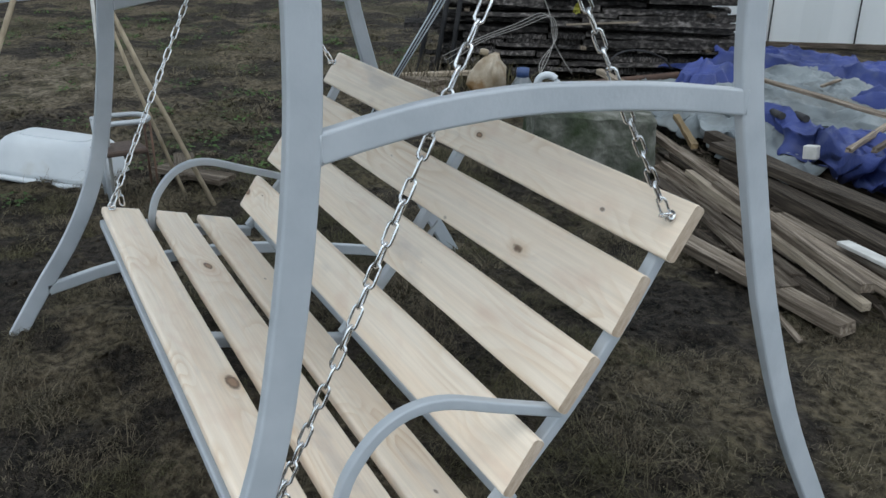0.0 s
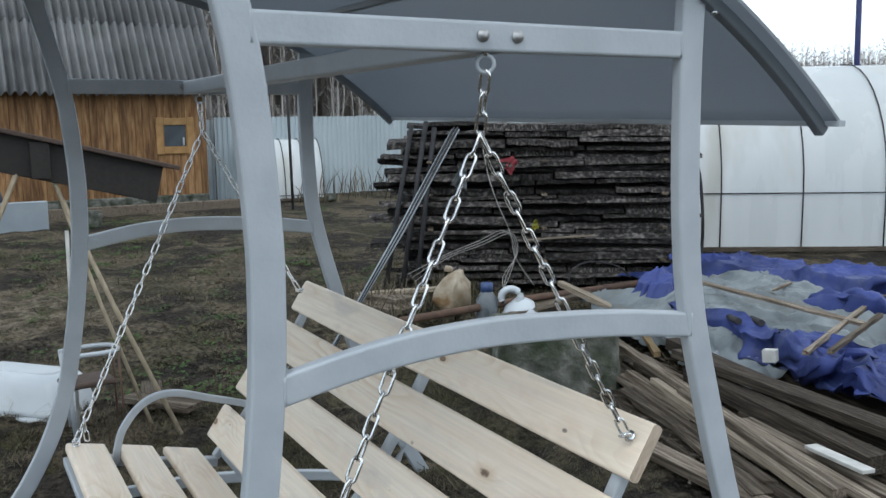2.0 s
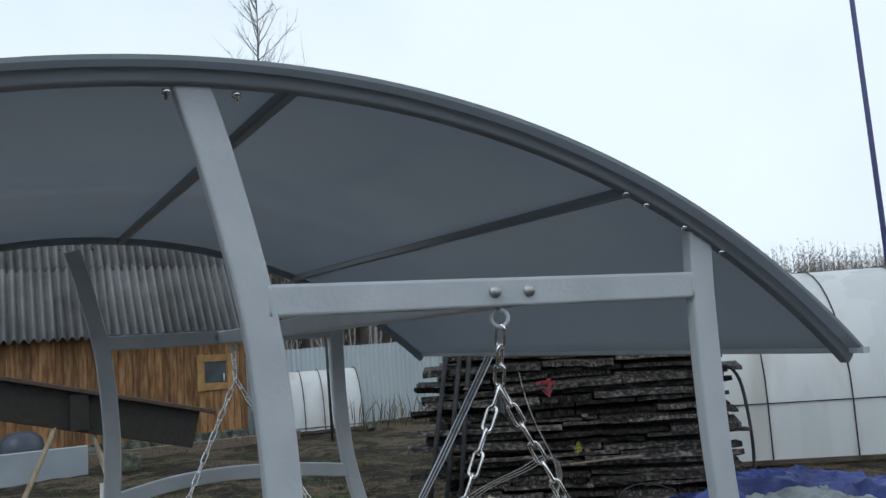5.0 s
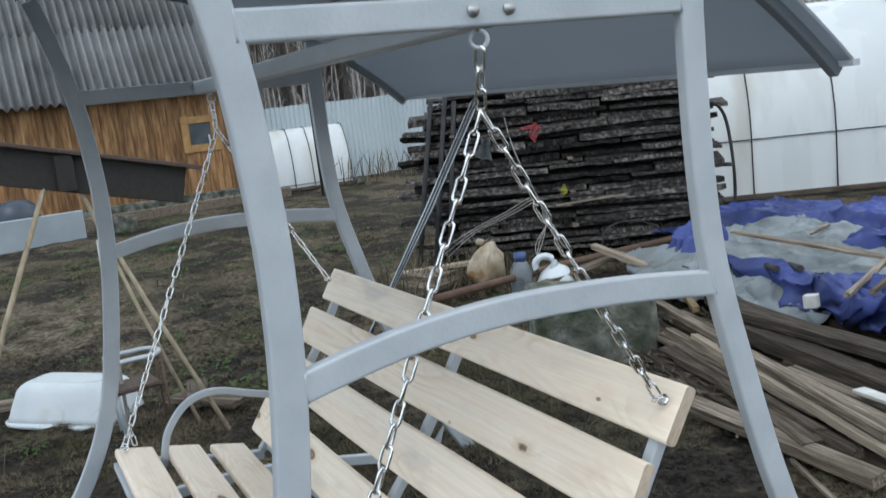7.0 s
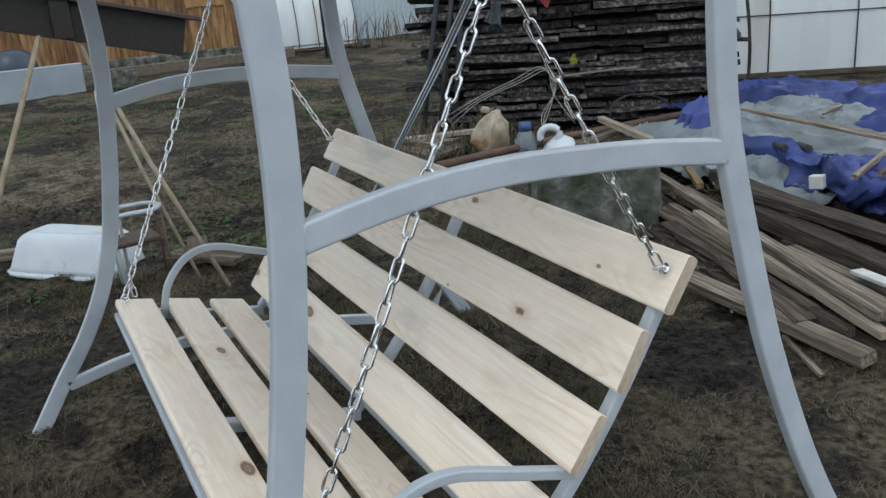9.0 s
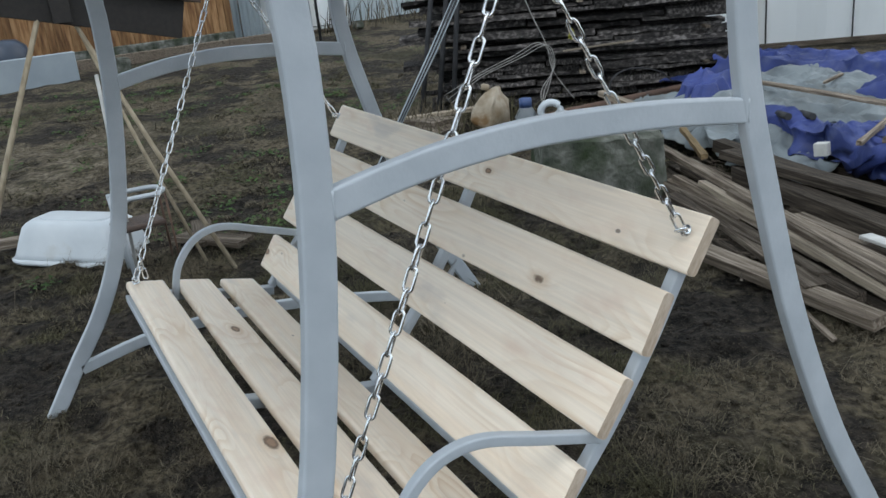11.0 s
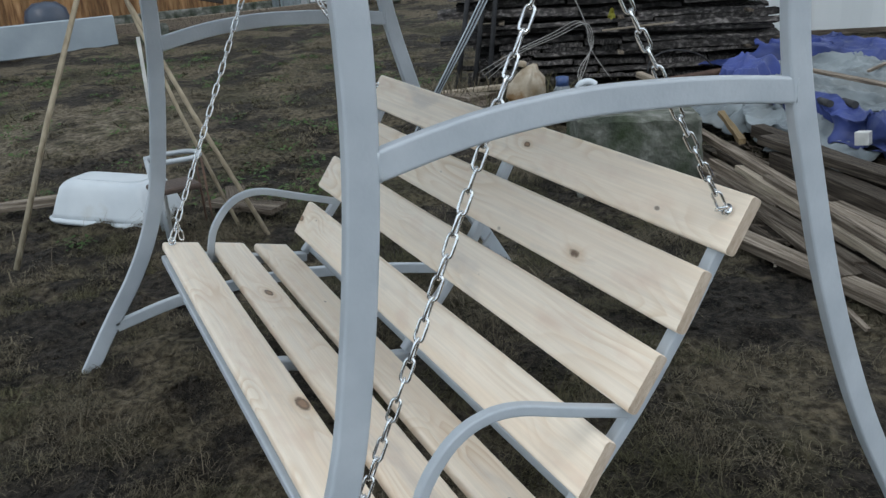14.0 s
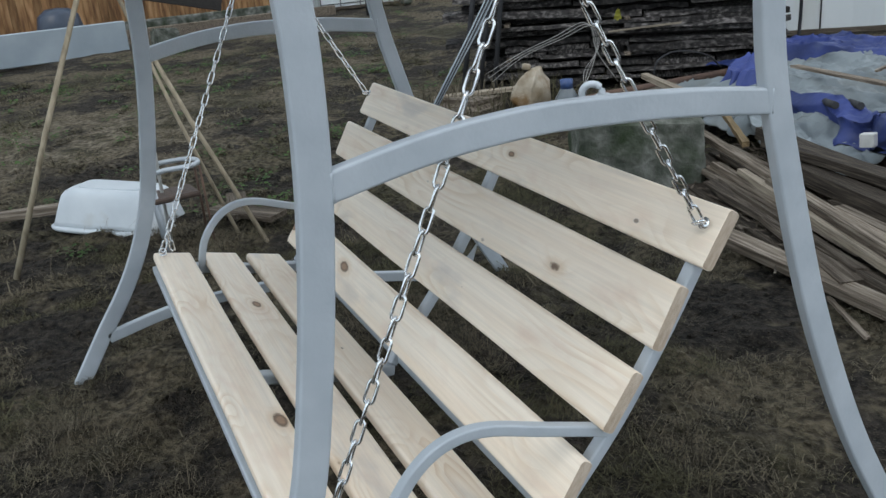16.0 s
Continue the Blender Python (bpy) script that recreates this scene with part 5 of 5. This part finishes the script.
def odds():
    bm = block(0.74, 0.46, 0.50, 0.03, 1, 0.04)
    bmesh.ops.subdivide_edges(bm, edges=bm.edges[:], cuts=7, use_grid_fill=True)
    for v in bm.verts:
        v.co += 0.009 * noise.noise_vector(v.co * 6) + 0.008 * noise.noise_vector(v.co * 19)
    c = part("concrete_block", bm, CONCRETE, None)
    c.matrix_basis = pose(2.94, -2.30, 0.19, 3, -3, 64)
    tagged(c, "mossy grey concrete block half sunk in the soil", "block")
    p = thing("rusty_pipe", "rusty red-brown steel pipe lying on the ground before the stack", "pipe")
    part("pipe", round_tube([Vector((4.5, -2.0, 0.17)), Vector((4.68, -3.3, 0.17)), Vector((4.9, -4.7, 0.13))], 0.032, 10), RUST, p)
    can = thing("canister", "yellowed white plastic canister with a brown stained side", "canister")
    b = part("body", ring_shape([(0.0, 0.09, 0.125, 0.0), (0.05, 0.115, 0.15, 0.02), (0.12, 0.112, 0.148, 0.03), (0.19, 0.11, 0.145, 0.05), (0.25, 0.09, 0.115, 0.08), (0.30, 0.05, 0.065, 0.08), (0.33, 0.028, 0.035, 0.0)], 36), YELLOWED, can)
    b.matrix_basis = pose(4.95, -2.72, 0.10, 4, -7, 28)
    for v in b.data.vertices:
        v.co += 0.034 * noise.noise_vector(v.co * 8) + 0.014 * noise.noise_vector(v.co * 21)
    n = part("neck", lathe([(0.035, 0), (0.035, 0.04), (0.025, 0.05), (0, 0.05)], 12), YELLOWED, can)
    n.matrix_basis = pose(4.95, -2.69, 0.42, 14, 0, 0)
    bot = thing("water_bottle", "cloudy plastic bottle with a blue cap", "bottle")
    b = part("body", lathe([(0.0, 0.0), (0.085, 0.0), (0.09, 0.03), (0.09, 0.2), (0.05, 0.27), (0.035, 0.30), (0.0, 0.30)], 18), CLEAR, bot)
    b.matrix_basis = pose(4.62, -2.86, 0.02)
    n = part("cap", lathe([(0.05, 0.0), (0.05, 0.07), (0.0, 0.075)], 14), BLUECAP, bot, "blue screw cap")
    n.matrix_basis = pose(4.62, -2.86, 0.29)
    jug = thing("white_jug", "white plastic jug with a round handle", "jug")
    b = part("body", lathe([(0.0, 0.0), (0.14, 0.0), (0.155, 0.05), (0.14, 0.2), (0.07, 0.30), (0.0, 0.31)], 20), WHITE, jug)
    b.matrix_basis = pose(4.5, -3.05, -0.06, 14, -10, 0)
    h = part("handle", round_tube([Vector((0.078 * math.cos(radians(a)), 0, 0.07 * math.sin(radians(a)))) for a in range(-40, 221, 20)], 0.028, 10), WHITE, jug, "round white handle")
    h.matrix_basis = pose(4.48, -3.0, 0.25, 0, 0, 58)
    rp = A + ALONG * 0.83 - BEHIND * 0.17
    r = part("red_rag", scrap(0.20, 0.15, 3.0), RED, None)
    r.matrix_basis = pose(rp.x, rp.y, 1.24, 18, 48, math.degrees(math.atan2(ALONG.y, ALONG.x)))
    tagged(r, "scrap of bright red cloth tucked between the slabs", "rag")
    gp = A + ALONG * 0.36 - BEHIND * 0.17
    g = part("pale_rag", scrap(0.17, 0.2, 5.0), SHEET, None)
    g.matrix_basis = pose(gp.x, gp.y, 1.12, 10, 12, math.degrees(math.atan2(ALONG.y, ALONG.x)))
    tagged(g, "scrap of pale grey plastic film hanging on the slabs", "rag")
    yp = A + ALONG * 1.07 - BEHIND * 0.17
    y = part("yellow_rag", scrap(0.08, 0.09, 8.0), YELLOW, None)
    y.matrix_basis = pose(yp.x, yp.y, 0.66, 0, 0, math.degrees(math.atan2(ALONG.y, ALONG.x)))
    tagged(y, "scrap of yellow cloth tucked between the slabs", "rag")
    cable = thing("loose_cable", "thin pale cable hanging in loops before the stack", "cable")
    for k in range(3):
        o = 0.035 * k
        pts = [(5.5, -2.60 - o, 0.33 - o), (5.38, -2.90, 0.49 - o * 0.6), (5.3, -3.2 - o, 0.60 - o * 0.4), (5.3, -3.44 - o, 0.68 - o * 0.5), (5.3, -3.56 - o * 0.6, 0.60), (5.28, -3.58 - o * 0.3, 0.44), (5.22, -3.48 + o, 0.27), (5.12, -3.30 - o, 0.10)]
        part("strand", round_tube(smooth_line(pts, 28), 0.0034, 5), CABLE, cable)
    part("strand", round_tube(smooth_line([(5.72, -3.52, 1.40), (5.6, -3.5, 1.16), (5.4, -3.47, 0.92), (5.32, -3.56, 0.64), (5.3, -3.60, 0.42), (5.25, -3.78, 0.14)], 26), 0.0045, 5), CABLE, cable)
    part("strand", round_tube(smooth_line([(4.98, -3.95, 0.12), (5.0, -4.02, 0.31), (5.02, -4.26, 0.36), (5.02, -4.56, 0.29), (5.0, -4.72, 0.16)], 20), 0.0075, 5), RIB, cable)
    stick = plank((5.62, -3.93, 0.52), (5.36, -4.54, 0.55), 0.022, 0.014, 122, PALEWOOD, "thin pale lath stuck in the slab stack")
    gas = part("grey_bag", block(0.5, 0.4, 0.22, 0.07, 3, 0.04), OLDWOOD, None)
    gas.matrix_basis = pose(5.3, -2.35, 0.1, 0, 5, 20)
    tagged(gas, "heap of dead stalks and grey rubbish", "rubbish")
    plank((5.9, -2.3, 0.12), (5.3, -3.1, 0.2), 0.1, 0.03, 120, PALEWOOD, "short pale board leaning in the rubbish")
    plank((4.35, -2.75, 0.12), (4.5, -3.8, 0.2), 0.09, 0.03, 121, OLDWOOD)


odds()


# ---- beyond the bench: tub, old chair, trestle with a dark plank ----
def tub():
    root = thing("upturned_tub", "white plastic tub lying upside down on the soil", "tub", at=pose(4.36, 0.57, -0.03, 2, -2, 47))
    part("body", ring_shape([(0.02, 0.385, 0.205, 0.0), (0.06, 0.375, 0.198, 0.015), (0.15, 0.345, 0.178, 0.02), (0.205, 0.325, 0.162, 0.015), (0.232, 0.30, 0.142, 0.005), (0.252, 0.265, 0.115, 0.0)], 48, 0.27), WHITE, root)
    part("rim", ring_shape([(0.0, 0.405, 0.225, 0.0), (0.022, 0.41, 0.23, 0.0), (0.03, 0.39, 0.21, 0.0)]), WHITE, root)
    part("base_ridge", ring_shape([(0.25, 0.235, 0.095, 0.0), (0.259, 0.228, 0.088, 0.0)]), WHITE, root)


tub()


def old_chair():
    root = thing("metal_chair", "old grey tubular chair with a brown board seat, half broken", "chair")
    loop = []
    for a in range(-90, 91, 15):
        loop.append(Vector((3.72 + 0.13 * math.cos(radians(a)) * 0.0 + 0.10 * math.sin(radians(a)), 0.22 - 0.09 * math.cos(radians(a)), 0.435)))
    pts = [Vector((3.62, 0.42, 0.425)), Vector((3.62, 0.32, 0.435))] + loop + [Vector((3.82, 0.32, 0.435)), Vector((3.82, 0.42, 0.425))]
    part("arm_loop", round_tube(pts, 0.014, 8), PAINT, root, "grey bent tube armrest")
    s = part("seat", block(0.20, 0.26, 0.03, 0.008), BROWN, root, "brown board seat")
    s.matrix_basis = pose(3.70, 0.30, 0.275, 0, -1, 8)
    part("leg", round_tube([Vector((3.62, 0.38, -0.03)), Vector((3.62, 0.41, 0.435))], 0.014), PAINT, root)
    part("leg", round_tube([Vector((3.82, 0.38, -0.03)), Vector((3.82, 0.41, 0.435))], 0.014), PAINT, root)
    part("leg", round_tube([Vector((3.6, 0.13, -0.03)), Vector((3.62, 0.14, 0.43))], 0.006), RUST, root, "rusty thin leg")
    part("leg", round_tube([Vector((3.84, 0.13, -0.03)), Vector((3.83, 0.14, 0.43))], 0.007), RUST, root, "rusty thin leg")
    part("back_tube", round_tube([Vector((3.72, 0.355, -0.03)), Vector((3.72, 0.35, 0.6)), Vector((3.72, 0.345, 1.10))], 0.010, 8), OFFWHITE, root)
    plank((4.05, 0.05, 0.05), (3.6, -0.25, 0.06), 0.14, 0.03, 131, OLDWOOD, "grey board lying in the soil")
    plank((4.3, -0.15, 0.04), (3.75, -0.05, 0.05), 0.12, 0.03, 132, OLDWOOD, "grey board lying in the soil")
    plank((4.75, 1.25, 0.06), (4.6, 0.8, 0.08), 0.09, 0.05, 133, OLDWOOD, "round grey billet lying in the soil")


old_chair()


def trestle():
    root = thing("pole_trestle", "trestle of peeled yellow poles", "trestle")
    for a, b, r in (((3.70, 1.18, -0.03), (4.06, 0.54, 1.40), 0.016), ((3.41, -0.13, -0.03), (4.08, 0.36, 1.36), 0.0135), ((3.62, -0.02, -0.03), (4.14, 0.34, 1.32), 0.011)):
        part("pole", round_tube([Vector(a), Vector(a).lerp(Vector(b), 0.5) + Vector((0.01, 0.012, 0)), Vector(b)], r, 8, 0.9), POLE, root)
    board = thing("dark_trough", "long dark wooden trough lying on the trestle, its sides coloured as in shade", "trough")
    rise = 0.2526
    along = lambda y, x, dz: Vector((x, y, 1.46 + rise * y + dz))
    sd = Vector((1, 0, 0))
    # shade is painted in: near-black sides and bottom, lit brown top board
    for x in (4.06, 4.56):
        part("side", square_tube([along(-0.22, x, -0.10), along(0.8, x, -0.10), along(2.3, x, -0.095)], 0.215, 0.03, sd, 0.005), SHADEPLANK, board)
    part("top_board", square_tube([along(-0.33, 4.3, 0.022), along(2.3, 4.3, 0.022)], 0.026, 0.6, sd, 0.005), BROWN, board, "brown top board, lighter than the shaded sides")
    part("batten", square_tube([along(0.42, 4.03, 0.0), along(0.42, 4.03, -0.20)], 0.1, 0.03, sd, 0.004), SHADEPLANK, board)
    part("liner", square_tube([along(-0.2, 4.3, -0.195), along(2.3, 4.3, -0.195)], 0.02, 0.5, sd, 0.004), SHADEPLANK, board)


trestle()
